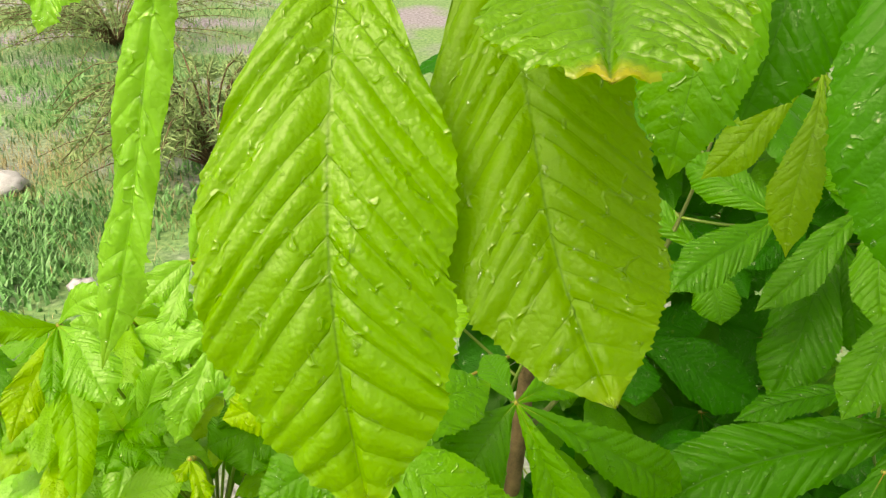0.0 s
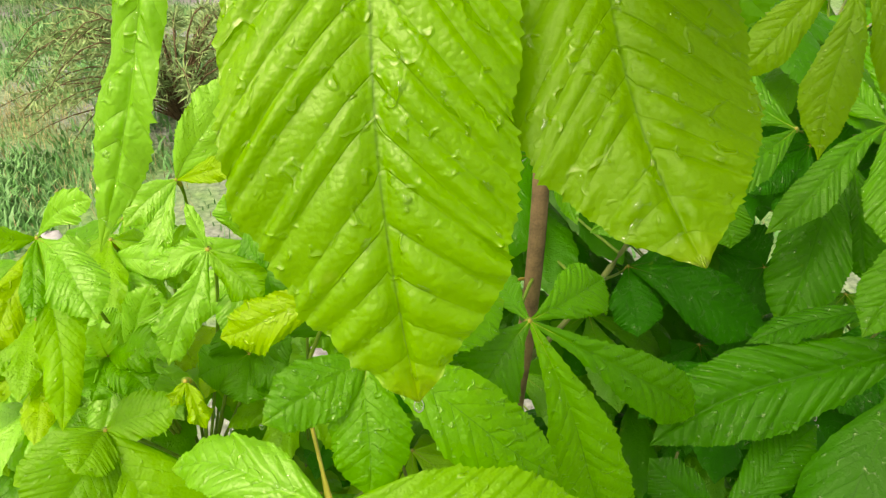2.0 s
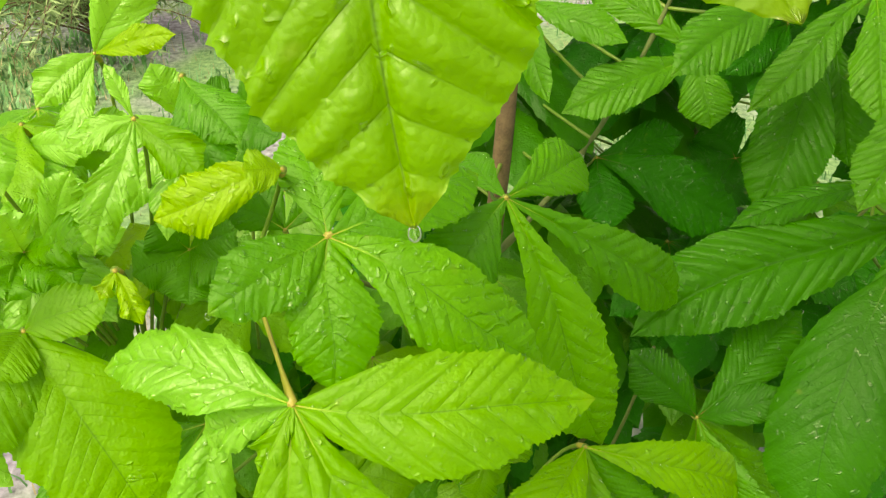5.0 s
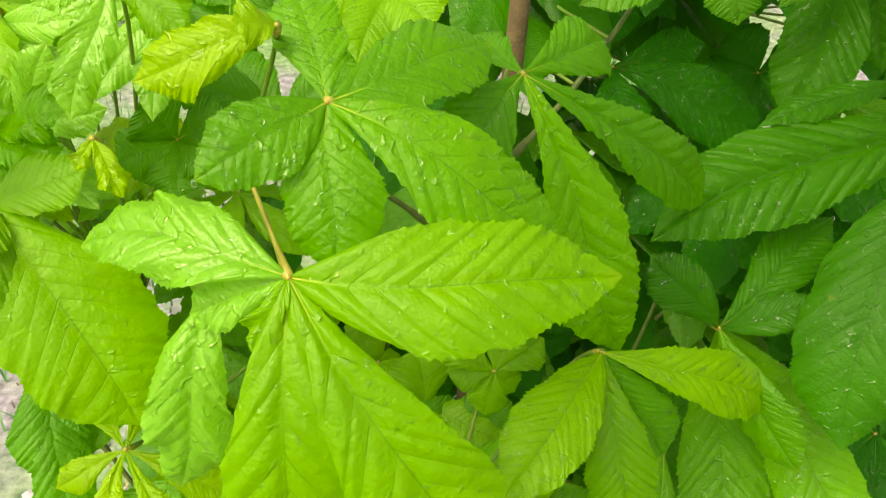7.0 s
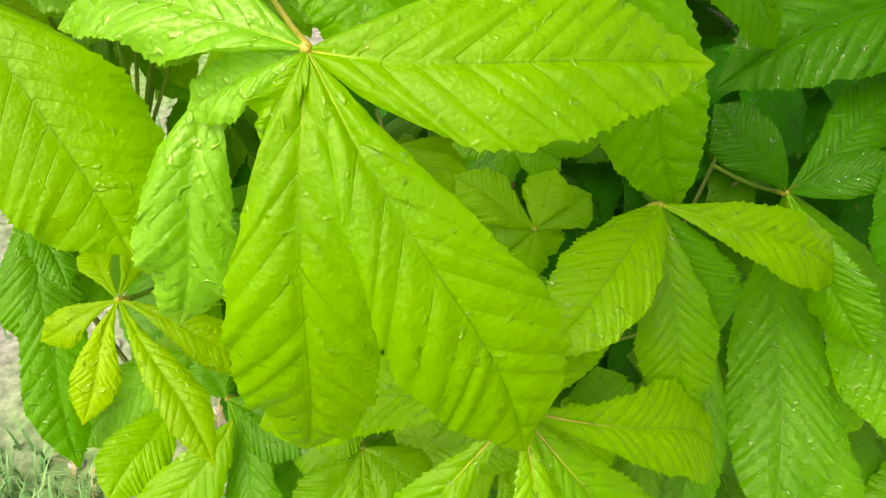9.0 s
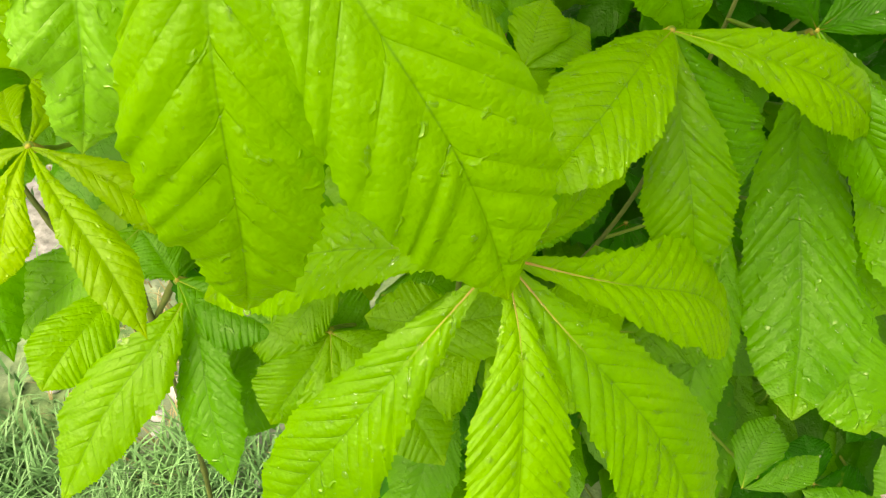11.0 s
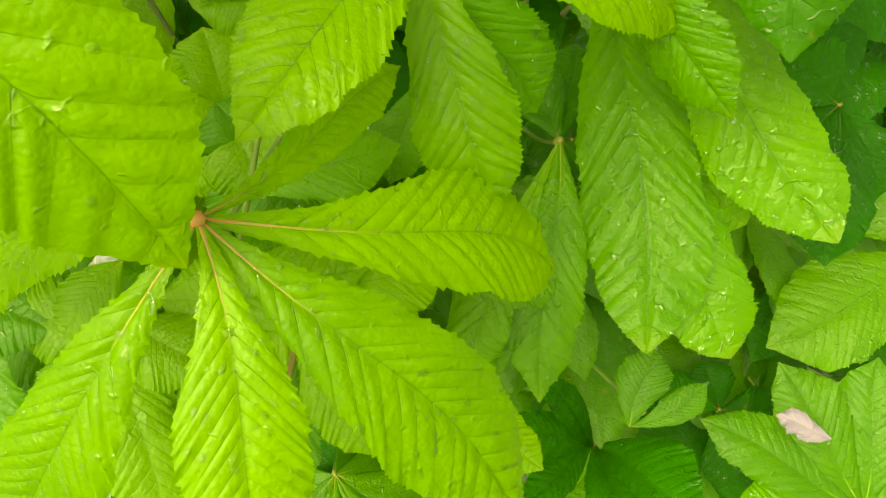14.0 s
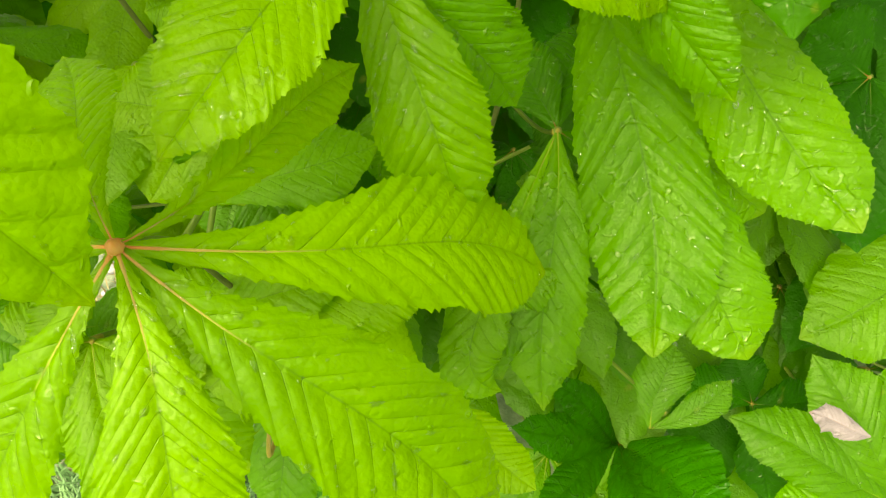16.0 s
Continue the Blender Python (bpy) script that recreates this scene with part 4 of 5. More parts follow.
leaf_on(sapling, (0.314, 0.702, 1.228), 0, "glossy green ribbed chestnut leaf", [
    Blade((0.204, 0.642, 1.179), 0.050, (-0.03, -0.60, 0.80), (-0.000, -0.006, 0.007), mid, fold=0.12, curl=0.00, shape=0.4),
    Blade((0.240, 0.775, 1.256), 0.050, (-0.41, -0.66, 0.64), (-0.003, -0.005, 0.005), mid, fold=0.12, curl=0.00, shape=0.4),
], relief=1.7, veins=15)
leaf_on(side_shoot, (-0.179, 0.543, 1.198), 0, "pale crinkled young chestnut leaf", [
    Blade((-0.205, 0.495, 1.130), 0.032, (0.14, -0.83, 0.53), (0.001, -0.005, 0.003), pale, fold=0.30, curl=0.50, shape=0.4),
    Blade((-0.222, 0.533, 1.182), 0.022, (-0.01, -0.74, 0.67), (0.001, -0.001, 0.004), pale, fold=0.30, curl=0.50, shape=0.4),
    Blade((-0.139, 0.515, 1.169), 0.035, (-0.20, -0.72, 0.66), (0.001, -0.000, 0.003), bright, fold=0.30, curl=0.50, shape=0.4),
    Blade((-0.194, 0.557, 1.229), 0.012, (0.29, -0.81, 0.50), (0.001, -0.002, 0.001), pale, fold=0.30, curl=0.50, shape=0.4),
], relief=0.5)
leaf_on(side_shoot, (-0.243, 0.704, 1.179), 0, "pale green chestnut leaf with limp leaflets", [
    Blade((-0.186, 0.738, 1.272), 0.053, (0.34, -0.93, 0.14), (-0.001, -0.011, -0.005), pale, fold=0.20, curl=0.30, shape=0.4),
    Blade((-0.286, 0.673, 1.148), 0.036, (0.18, -0.79, 0.59), (0.001, -0.001, 0.006), pale, fold=0.20, curl=0.30, shape=0.4),
    Blade((-0.268, 0.654, 1.124), 0.030, (-0.10, -0.71, 0.70), (0.002, -0.005, -0.001), pale, fold=0.20, curl=0.30, shape=0.4),
    Blade((-0.176, 0.690, 1.199), 0.025, (-0.32, -0.77, 0.55), (-0.002, -0.004, 0.003), young, fold=0.20, curl=0.30, shape=0.4),
], relief=0.5)
leaf_on(sapling, (-0.087, 0.499, 1.184), 0, "yellow-green chestnut leaf curled at the edge", [
    Blade((-0.166, 0.495, 1.154), 0.042, (-0.16, -0.80, 0.57), (-0.001, -0.004, 0.003), young, fold=0.25, curl=0.35, shape=0.5),
    Blade((-0.109, 0.486, 1.192), 0.030, (0.55, -0.53, 0.65), (0.001, -0.001, 0.001), young, fold=0.12, curl=0.40, shape=0.5),
], relief=0.6)
leaf_on(side_shoot, (-0.289, 0.525, 1.218), 0, "pale green chestnut leaf with drooping crinkled leaflets", [
    Blade((-0.260, 0.436, 1.123), 0.032, (0.34, -0.64, 0.69), (0.009, -0.006, 0.006), bright, fold=0.25, curl=0.50, shape=0.4),
    Blade((-0.307, 0.459, 1.161), 0.031, (0.35, -0.66, 0.67), (0.003, -0.003, 0.007), young, fold=0.25, curl=0.50, shape=0.4),
    Blade((-0.236, 0.471, 1.187), 0.042, (-0.00, -0.51, 0.86), (0.005, -0.004, 0.007), pale, fold=0.25, curl=0.2, shape=0.4),
    Blade((-0.329, 0.498, 1.231), 0.027, (0.58, -0.56, 0.59), (0.002, -0.002, 0.002), bright, fold=0.25, curl=0.50, shape=0.4),
    Blade((-0.239, 0.509, 1.255), 0.025, (-0.47, -0.82, 0.32), (0.000, -0.001, 0.008), pale, fold=0.25, curl=0.50, shape=0.4),
    Blade((-0.280, 0.471, 1.184), 0.019, (0.33, -0.43, 0.84), (0.001, -0.002, 0.003), fresh, fold=0.25, curl=0.50, shape=0.4),
], relief=0.5)
leaf_on(side_shoot, (-0.157, 0.596, 1.204), 0, "green chestnut leaf in the pale cluster", [
    Blade((-0.133, 0.537, 1.154), 0.045, (0.10, -0.62, 0.78), (0.001, -0.004, 0.004), mid, fold=0.12, curl=0.30, shape=0.4),
    Blade((-0.117, 0.549, 1.176), 0.040, (-0.05, -0.55, 0.84), (-0.000, -0.003, 0.004), mid, fold=0.12, curl=0.00, shape=0.4),
])
leaf_on(side_shoot, (-0.190, 0.480, 1.128), 0, "tiny curled yellow-green shoot leaf", [
    Blade((-0.175, 0.461, 1.101), 0.020, (0.28, -0.70, 0.66), (0.001, -0.002, 0.002), young, fold=0.40, curl=0.90, shape=0.4),
    Blade((-0.200, 0.471, 1.113), 0.014, (0.01, -0.88, 0.48), (0.000, -0.001, 0.001), young, fold=0.40, curl=0.90, shape=0.4),
])
leaf_on(side_shoot, (-0.276, 0.562, 1.089), 0, "crinkled bluish green chestnut leaf", [
    Blade((-0.221, 0.536, 1.115), 0.040, (-0.56, -0.50, 0.66), (-0.003, -0.002, 0.003), fresh, fold=0.30, curl=0.60, shape=0.4),
    Blade((-0.277, 0.519, 1.078), 0.040, (0.32, -0.25, 0.91), (0.001, -0.001, 0.003), fresh, fold=0.30, curl=0.60, shape=0.4),
    Blade((-0.230, 0.518, 1.085), 0.040, (-0.18, -0.26, 0.95), (-0.001, -0.001, 0.004), fresh, fold=0.30, curl=0.60, shape=0.4),
    Blade((-0.303, 0.532, 1.093), 0.040, (0.54, -0.40, 0.74), (0.002, -0.001, 0.002), pale, fold=0.30, curl=0.60, shape=0.4),
    Blade((-0.279, 0.550, 1.127), 0.040, (0.67, -0.73, -0.16), (0.002, -0.002, -0.000), pale, fold=0.30, curl=0.60, shape=0.4),
], relief=0.5)
leaf_on(sapling, (-0.103, 0.643, 1.048), 0, "shaded green chestnut leaf beside the trunk", [
    Blade((-0.178, 0.641, 1.094), 0.050, (0.39, -0.69, 0.61), (0.002, -0.004, 0.004), mid, fold=0.12, curl=0.00, shape=0.4),
    Blade((-0.035, 0.695, 1.087), 0.050, (0.07, -0.66, 0.75), (0.000, -0.004, 0.005), mid, fold=0.12, curl=0.00, shape=0.4),
    Blade((-0.147, 0.700, 1.080), 0.050, (-0.04, -0.52, 0.85), (-0.000, -0.003, 0.005), mid, fold=0.12, curl=0.00, shape=0.4),
])
leaf_on(sapling, (-0.016, 0.747, 1.123), 0, "light green chestnut leaf above the path of leaves", [
    Blade((-0.043, 0.671, 1.084), 0.050, (0.10, -0.49, 0.87), (0.001, -0.003, 0.005), bright, fold=0.12, curl=0.00, shape=0.4),
    Blade((0.016, 0.680, 1.106), 0.055, (-0.34, -0.38, 0.86), (-0.002, -0.002, 0.005), bright, fold=0.12, curl=0.00, shape=0.4),
    Blade((-0.078, 0.723, 1.113), 0.045, (0.19, -0.74, 0.65), (0.001, -0.003, 0.003), bright, fold=0.12, curl=0.00, shape=0.4),
    Blade((0.051, 0.746, 1.133), 0.050, (-0.10, -0.80, 0.59), (-0.000, -0.004, 0.003), bright, fold=0.12, curl=0.00, shape=0.4),
])
leaf_on(sapling, (-0.166, 0.487, 0.764), 0, "green chestnut leaf with limp wet leaflets low on the tree", [
    Blade((-0.210, 0.536, 0.753), 0.053, (-0.05, -0.52, 0.85), (-0.000, -0.003, 0.005), mid, fold=0.10, curl=0.00, shape=0.4, base=(-0.136, 0.526, 0.751)),
    Blade((-0.290, 0.491, 0.707), 0.061, (-0.16, -0.58, 0.80), (-0.001, -0.003, 0.005), fresh, fold=0.10, curl=0.00, shape=0.4, base=(-0.194, 0.545, 0.765)),
    Blade((-0.098, 0.445, 0.756), 0.050, (-0.11, -0.37, 0.92), (-0.001, -0.002, 0.005), mid, fold=0.12, curl=0.00, shape=0.4),
    Blade((-0.132, 0.381, 0.682), 0.044, (-0.19, -0.63, 0.75), (0.001, -0.002, 0.009), mid, fold=0.12, curl=0.00, shape=0.4),
    Blade((-0.235, 0.372, 0.687), 0.052, (0.01, -0.66, 0.76), (0.008, 0.007, 0.018), bright, fold=0.12, curl=0.00, shape=0.4, base=(-0.159, 0.463, 0.768)),
    Blade((-0.188, 0.511, 0.788), 0.040, (0.21, -0.59, 0.78), (0.001, -0.002, 0.002), mid, fold=0.12, curl=0.00, shape=0.4),
    Blade((-0.243, 0.420, 0.740), 0.047, (0.24, -0.41, 0.88), (-0.001, -0.003, 0.005), bright, fold=0.12, curl=0.00, shape=1.0, base=(-0.205, 0.485, 0.758)),
])
leaf_on(side_shoot, (-0.308, 0.583, 0.883), 0, "green chestnut leaf below a broad bright leaflet", [
    Blade((-0.268, 0.519, 0.847), 0.026, (0.17, -0.40, 0.90), (0.001, -0.002, 0.005), mid, fold=0.12, curl=0.00, shape=0.4),
    Blade((-0.290, 0.505, 0.798), 0.060, (0.32, -0.66, 0.68), (0.003, -0.005, 0.006), mid, fold=0.12, curl=0.00, shape=0.4),
    Blade((-0.264, 0.566, 0.840), 0.050, (0.39, -0.65, 0.65), (0.002, -0.003, 0.003), mid, fold=0.12, curl=0.00, shape=0.4),
    Blade((-0.276, 0.460, 0.720), 0.050, (0.34, -0.72, 0.61), (0.005, -0.010, 0.009), mid, fold=0.12, curl=0.00, shape=0.4),
])
leaf_on(sapling, (-0.046, 0.450, 0.739), 0, "green chestnut leaf in the layer beneath", [
    Blade((-0.099, 0.413, 0.720), 0.050, (0.01, -0.45, 0.89), (0.000, -0.002, 0.004), bright, fold=0.12, curl=0.00, shape=0.4),
    Blade((-0.007, 0.419, 0.739), 0.050, (-0.24, -0.30, 0.92), (-0.001, -0.001, 0.003), bright, fold=0.12, curl=0.00, shape=0.4),
    Blade((-0.068, 0.384, 0.692), 0.050, (-0.05, -0.57, 0.82), (-0.000, -0.003, 0.005), bright, fold=0.12, curl=0.00, shape=0.4),
    Blade((0.004, 0.378, 0.695), 0.050, (0.02, -0.51, 0.86), (0.000, -0.003, 0.006), bright, fold=0.12, curl=0.00, shape=0.4),
    Blade((0.081, 0.439, 0.772), 0.050, (-0.27, -0.46, 0.85), (-0.002, -0.004, 0.008), bright, fold=0.12, curl=0.00, shape=0.4),
])
leaf_on(sapling, (0.036, 0.438, 0.748), 0, "shaded chestnut leaf under a bright one", [
    Blade((0.109, 0.404, 0.728), 0.055, (-0.00, -0.49, 0.87), (-0.000, -0.003, 0.005), bright, fold=0.12, curl=0.00, shape=0.4),
    Blade((0.071, 0.365, 0.686), 0.055, (0.06, -0.63, 0.77), (0.000, -0.004, 0.005), bright, fold=0.12, curl=0.00, shape=0.4),
    Blade((0.127, 0.441, 0.766), 0.055, (-0.16, -0.50, 0.85), (-0.001, -0.003, 0.006), bright, fold=0.12, curl=0.00, shape=0.4),
    Blade((-0.029, 0.409, 0.710), 0.055, (-0.20, -0.59, 0.78), (-0.001, -0.003, 0.004), bright, fold=0.12, curl=0.00, shape=0.4),
    Blade((-0.044, 0.458, 0.753), 0.055, (-0.06, -0.48, 0.88), (-0.000, -0.003, 0.005), bright, fold=0.12, curl=0.00, shape=0.4),
], relief=0.5, via=(-0.003, 0.421, 0.619))
leaf_on(sapling, (-0.066, 0.444, 0.755), 0, "green chestnut leaf under spread leaflets", [
    Blade((-0.066, 0.381, 0.700), 0.050, (0.24, -0.64, 0.73), (0.001, -0.004, 0.004), bright, fold=0.12, curl=0.00, shape=0.4),
    Blade((-0.106, 0.404, 0.714), 0.050, (0.04, -0.74, 0.68), (0.000, -0.004, 0.003), bright, fold=0.12, curl=0.00, shape=0.4),
    Blade((-0.059, 0.346, 0.670), 0.050, (0.24, -0.62, 0.74), (0.002, -0.006, 0.007), bright, fold=0.12, curl=0.00, shape=0.4),
    Blade((-0.125, 0.456, 0.757), 0.050, (-0.07, -0.45, 0.89), (-0.000, -0.002, 0.004), bright, fold=0.12, curl=0.00, shape=0.4),
    Blade((-0.016, 0.413, 0.736), 0.050, (0.08, -0.42, 0.91), (0.000, -0.002, 0.004), bright, fold=0.12, curl=0.00, shape=0.4),
], relief=0.5)
leaf_on(sapling, (0.136, 0.469, 0.711), 0, "green chestnut leaf in the middle of the crown", [
    Blade((0.107, 0.543, 0.737), 0.049, (-0.09, -0.54, 0.84), (-0.001, -0.003, 0.005), mid, fold=0.10, curl=0.00, shape=0.4, base=(0.139, 0.600, 0.777)),
    Blade((0.037, 0.531, 0.706), 0.042, (0.04, -0.44, 0.90), (0.000, -0.003, 0.005), mid, fold=0.10, curl=0.00, shape=0.4, base=(-0.031, 0.520, 0.704)),
    Blade((-0.018, 0.421, 0.537), 0.062, (-0.16, -0.69, 0.71), (-0.001, -0.004, 0.004), mid, fold=0.10, curl=0.00, shape=0.4, base=(0.026, 0.502, 0.626)),
    Blade((0.154, 0.321, 0.719), 0.032, (-0.13, -0.35, 0.93), (-0.001, -0.002, 0.006), bright, fold=0.10, curl=0.00, shape=1.2, base=(0.114, 0.370, 0.732)),
    Blade((0.158, 0.419, 0.669), 0.055, (-0.07, -0.67, 0.74), (-0.000, -0.003, 0.004), fresh, fold=0.12, curl=0.00, shape=0.4),
    Blade((0.210, 0.461, 0.716), 0.055, (-0.11, -0.49, 0.87), (-0.001, -0.003, 0.005), fresh, fold=0.12, curl=0.00, shape=0.4),
    Blade((0.125, 0.516, 0.753), 0.055, (-0.10, -0.68, 0.73), (-0.000, -0.003, 0.003), fresh, fold=0.12, curl=0.00, shape=0.4),
    Blade((0.184, 0.432, 0.684), 0.055, (-0.01, -0.59, 0.80), (-0.000, -0.003, 0.004), fresh, fold=0.12, curl=0.00, shape=0.4),
    Blade((0.095, 0.499, 0.732), 0.055, (-0.01, -0.59, 0.81), (-0.000, -0.002, 0.003), fresh, fold=0.12, curl=0.00, shape=0.4),
])
leaf_on(sapling, (0.009, 0.570, 0.798), 0, "shaded chestnut leaf between brighter ones", [
    Blade((0.112, 0.501, 0.807), 0.049, (-0.19, -0.45, 0.87), (-0.001, -0.003, 0.005), fresh, fold=0.10, curl=0.00, shape=0.4, base=(0.010, 0.502, 0.786)),
    Blade((-0.046, 0.582, 0.813), 0.060, (0.07, -0.64, 0.76), (0.000, -0.003, 0.003), bright, fold=0.12, curl=0.00, shape=0.4),
    Blade((-0.033, 0.531, 0.770), 0.060, (0.11, -0.65, 0.75), (0.000, -0.003, 0.003), bright, fold=0.12, curl=0.00, shape=0.4),
    Blade((0.024, 0.516, 0.766), 0.060, (0.06, -0.49, 0.87), (0.000, -0.002, 0.004), bright, fold=0.12, curl=0.00, shape=0.4),
    Blade((0.078, 0.531, 0.788), 0.060, (-0.18, -0.53, 0.83), (-0.001, -0.003, 0.005), bright, fold=0.12, curl=0.00, shape=0.4),
    Blade((0.003, 0.604, 0.840), 0.060, (0.13, -0.77, 0.63), (0.000, -0.003, 0.002), bright, fold=0.12, curl=0.00, shape=0.4),
], relief=0.5)
leaf_on(sapling, (0.027, 0.544, 0.776), 0, "green chestnut leaf in the shade of larger leaves", [
    Blade((0.003, 0.568, 0.808), 0.060, (0.13, -0.74, 0.65), (0.000, -0.002, 0.002), mid, fold=0.12, curl=0.00, shape=0.4),
    Blade((0.050, 0.499, 0.752), 0.060, (-0.05, -0.49, 0.87), (-0.000, -0.002, 0.003), mid, fold=0.12, curl=0.00, shape=0.4),
    Blade((0.098, 0.514, 0.775), 0.060, (-0.20, -0.54, 0.82), (-0.001, -0.003, 0.004), mid, fold=0.12, curl=0.00, shape=0.4),
    Blade((0.084, 0.558, 0.813), 0.060, (-0.25, -0.71, 0.66), (-0.001, -0.003, 0.003), mid, fold=0.12, curl=0.00, shape=0.4),
    Blade((0.006, 0.504, 0.750), 0.060, (0.03, -0.57, 0.82), (0.000, -0.002, 0.003), mid, fold=0.12, curl=0.00, shape=0.4),
], relief=0.5)
leaf_on(sapling, (-0.098, 0.488, 0.717), 0, "green chestnut leaf under the spread leaflets", [
    Blade((-0.098, 0.439, 0.754), 0.037, (-0.11, -0.49, 0.87), (-0.001, -0.003, 0.005), bright, fold=0.10, curl=0.00, shape=1.0, base=(-0.058, 0.471, 0.777)),
    Blade((-0.176, 0.479, 0.695), 0.060, (-0.16, -0.57, 0.81), (-0.001, -0.003, 0.005), mid, fold=0.12, curl=0.00, shape=0.4),
    Blade((-0.145, 0.433, 0.656), 0.060, (-0.02, -0.73, 0.68), (-0.000, -0.005, 0.004), mid, fold=0.12, curl=0.00, shape=0.4),
    Blade((-0.071, 0.440, 0.675), 0.060, (0.19, -0.58, 0.79), (0.001, -0.003, 0.004), mid, fold=0.12, curl=0.00, shape=0.4),
    Blade((-0.035, 0.477, 0.717), 0.060, (-0.09, -0.48, 0.87), (-0.000, -0.002, 0.004), mid, fold=0.12, curl=0.00, shape=0.4),
    Blade((-0.148, 0.512, 0.732), 0.060, (0.05, -0.46, 0.89), (0.000, -0.002, 0.004), mid, fold=0.12, curl=0.00, shape=0.4),
], relief=0.5)
leaf_on(side_shoot, (-0.274, 0.593, 1.073), 0, "crinkled pale chestnut leaf in the thick of the shoot", [
    Blade((-0.294, 0.594, 1.112), 0.033, (0.49, -0.82, 0.29), (0.001, -0.002, 0.001), pale, fold=0.25, curl=0.30, shape=0.4),
    Blade((-0.207, 0.572, 1.099), 0.033, (-0.42, -0.81, 0.41), (-0.002, -0.003, 0.002), pale, fold=0.25, curl=0.30, shape=0.4),
    Blade((-0.215, 0.534, 1.045), 0.033, (-0.17, -0.38, 0.91), (-0.001, -0.001, 0.003), pale, fold=0.25, curl=0.30, shape=0.4),
    Blade((-0.287, 0.526, 1.022), 0.033, (0.33, -0.51, 0.79), (0.001, -0.002, 0.003), pale, fold=0.25, curl=0.30, shape=0.4),
    Blade((-0.245, 0.601, 1.132), 0.033, (0.09, -0.98, 0.17), (0.000, -0.004, 0.001), pale, fold=0.25, curl=0.30, shape=0.4),
], relief=0.5)
leaf_on(side_shoot, (-0.170, 0.636, 1.153), 0, "pale chestnut leaf with soft crinkled leaflets", [
    Blade((-0.234, 0.611, 1.147), 0.032, (0.32, -0.69, 0.65), (0.001, -0.002, 0.002), pale, fold=0.25, curl=0.30, shape=0.4),
    Blade((-0.221, 0.579, 1.100), 0.032, (0.20, -0.69, 0.70), (0.001, -0.003, 0.003), pale, fold=0.25, curl=0.30, shape=0.4),
    Blade((-0.179, 0.567, 1.091), 0.032, (0.18, -0.59, 0.79), (0.001, -0.002, 0.003), pale, fold=0.25, curl=0.30, shape=0.4),
    Blade((-0.128, 0.592, 1.139), 0.032, (-0.43, -0.39, 0.81), (-0.001, -0.001, 0.002), pale, fold=0.25, curl=0.30, shape=0.4),
    Blade((-0.186, 0.637, 1.197), 0.032, (0.34, -0.92, 0.20), (0.001, -0.003, 0.001), pale, fold=0.25, curl=0.30, shape=0.4),
], relief=0.6)
leaf_on(side_shoot, (-0.308, 0.676, 1.112), 0, "pale chestnut leaf at the outside of the shoot", [
    Blade((-0.354, 0.664, 1.133), 0.032, (0.50, -0.69, 0.53), (0.001, -0.002, 0.002), pale, fold=0.25, curl=0.30, shape=0.4),
    Blade((-0.237, 0.648, 1.130), 0.032, (-0.47, -0.72, 0.51), (-0.002, -0.003, 0.002), pale, fold=0.25, curl=0.30, shape=0.4),
    Blade((-0.293, 0.604, 1.052), 0.032, (0.25, -0.50, 0.83), (0.001, -0.002, 0.003), pale, fold=0.25, curl=0.30, shape=0.4),
    Blade((-0.237, 0.614, 1.078), 0.032, (-0.13, -0.44, 0.89), (-0.001, -0.002, 0.004), pale, fold=0.25, curl=0.30, shape=0.4),
    Blade((-0.363, 0.630, 1.077), 0.032, (0.28, -0.69, 0.67), (0.001, -0.002, 0.002), pale, fold=0.25, curl=0.30, shape=0.4),
], relief=0.6)
leaf_on(side_shoot, (-0.176, 0.614, 1.051), 0, "green chestnut leaf behind the curled one", [
    Blade((-0.216, 0.590, 1.045), 0.050, (0.28, -0.63, 0.72), (0.001, -0.002, 0.002), mid, fold=0.12, curl=0.15, shape=0.4),
    Blade((-0.198, 0.615, 1.082), 0.050, (0.48, -0.80, 0.36), (0.001, -0.002, 0.001), mid, fold=0.12, curl=0.15, shape=0.4),
    Blade((-0.140, 0.584, 1.051), 0.050, (-0.34, -0.41, 0.84), (-0.001, -0.001, 0.003), mid, fold=0.12, curl=0.15, shape=0.4),
    Blade((-0.173, 0.572, 1.028), 0.050, (0.15, -0.46, 0.87), (0.001, -0.002, 0.003), mid, fold=0.12, curl=0.15, shape=0.4),
    Blade((-0.135, 0.602, 1.076), 0.050, (-0.50, -0.72, 0.49), (-0.002, -0.003, 0.002), mid, fold=0.12, curl=0.15, shape=0.4),
])
leaf_on(side_shoot, (-0.276, 0.716, 1.103), 0, "pale green chestnut leaf with wavy leaflets", [
    Blade((-0.328, 0.696, 1.110), 0.035, (0.41, -0.73, 0.55), (0.001, -0.002, 0.002), pale, fold=0.25, curl=0.30, shape=0.4),
    Blade((-0.215, 0.659, 1.078), 0.035, (-0.28, -0.46, 0.84), (-0.001, -0.002, 0.003), pale, fold=0.25, curl=0.30, shape=0.4),
    Blade((-0.275, 0.641, 1.046), 0.035, (0.27, -0.49, 0.83), (0.001, -0.002, 0.003), pale, fold=0.25, curl=0.30, shape=0.4),
    Blade((-0.317, 0.662, 1.065), 0.035, (0.37, -0.64, 0.67), (0.001, -0.002, 0.002), pale, fold=0.25, curl=0.30, shape=0.4),
    Blade((-0.219, 0.694, 1.124), 0.035, (-0.43, -0.85, 0.29), (-0.001, -0.003, 0.001), pale, fold=0.25, curl=0.30, shape=0.4),
], relief=0.5)
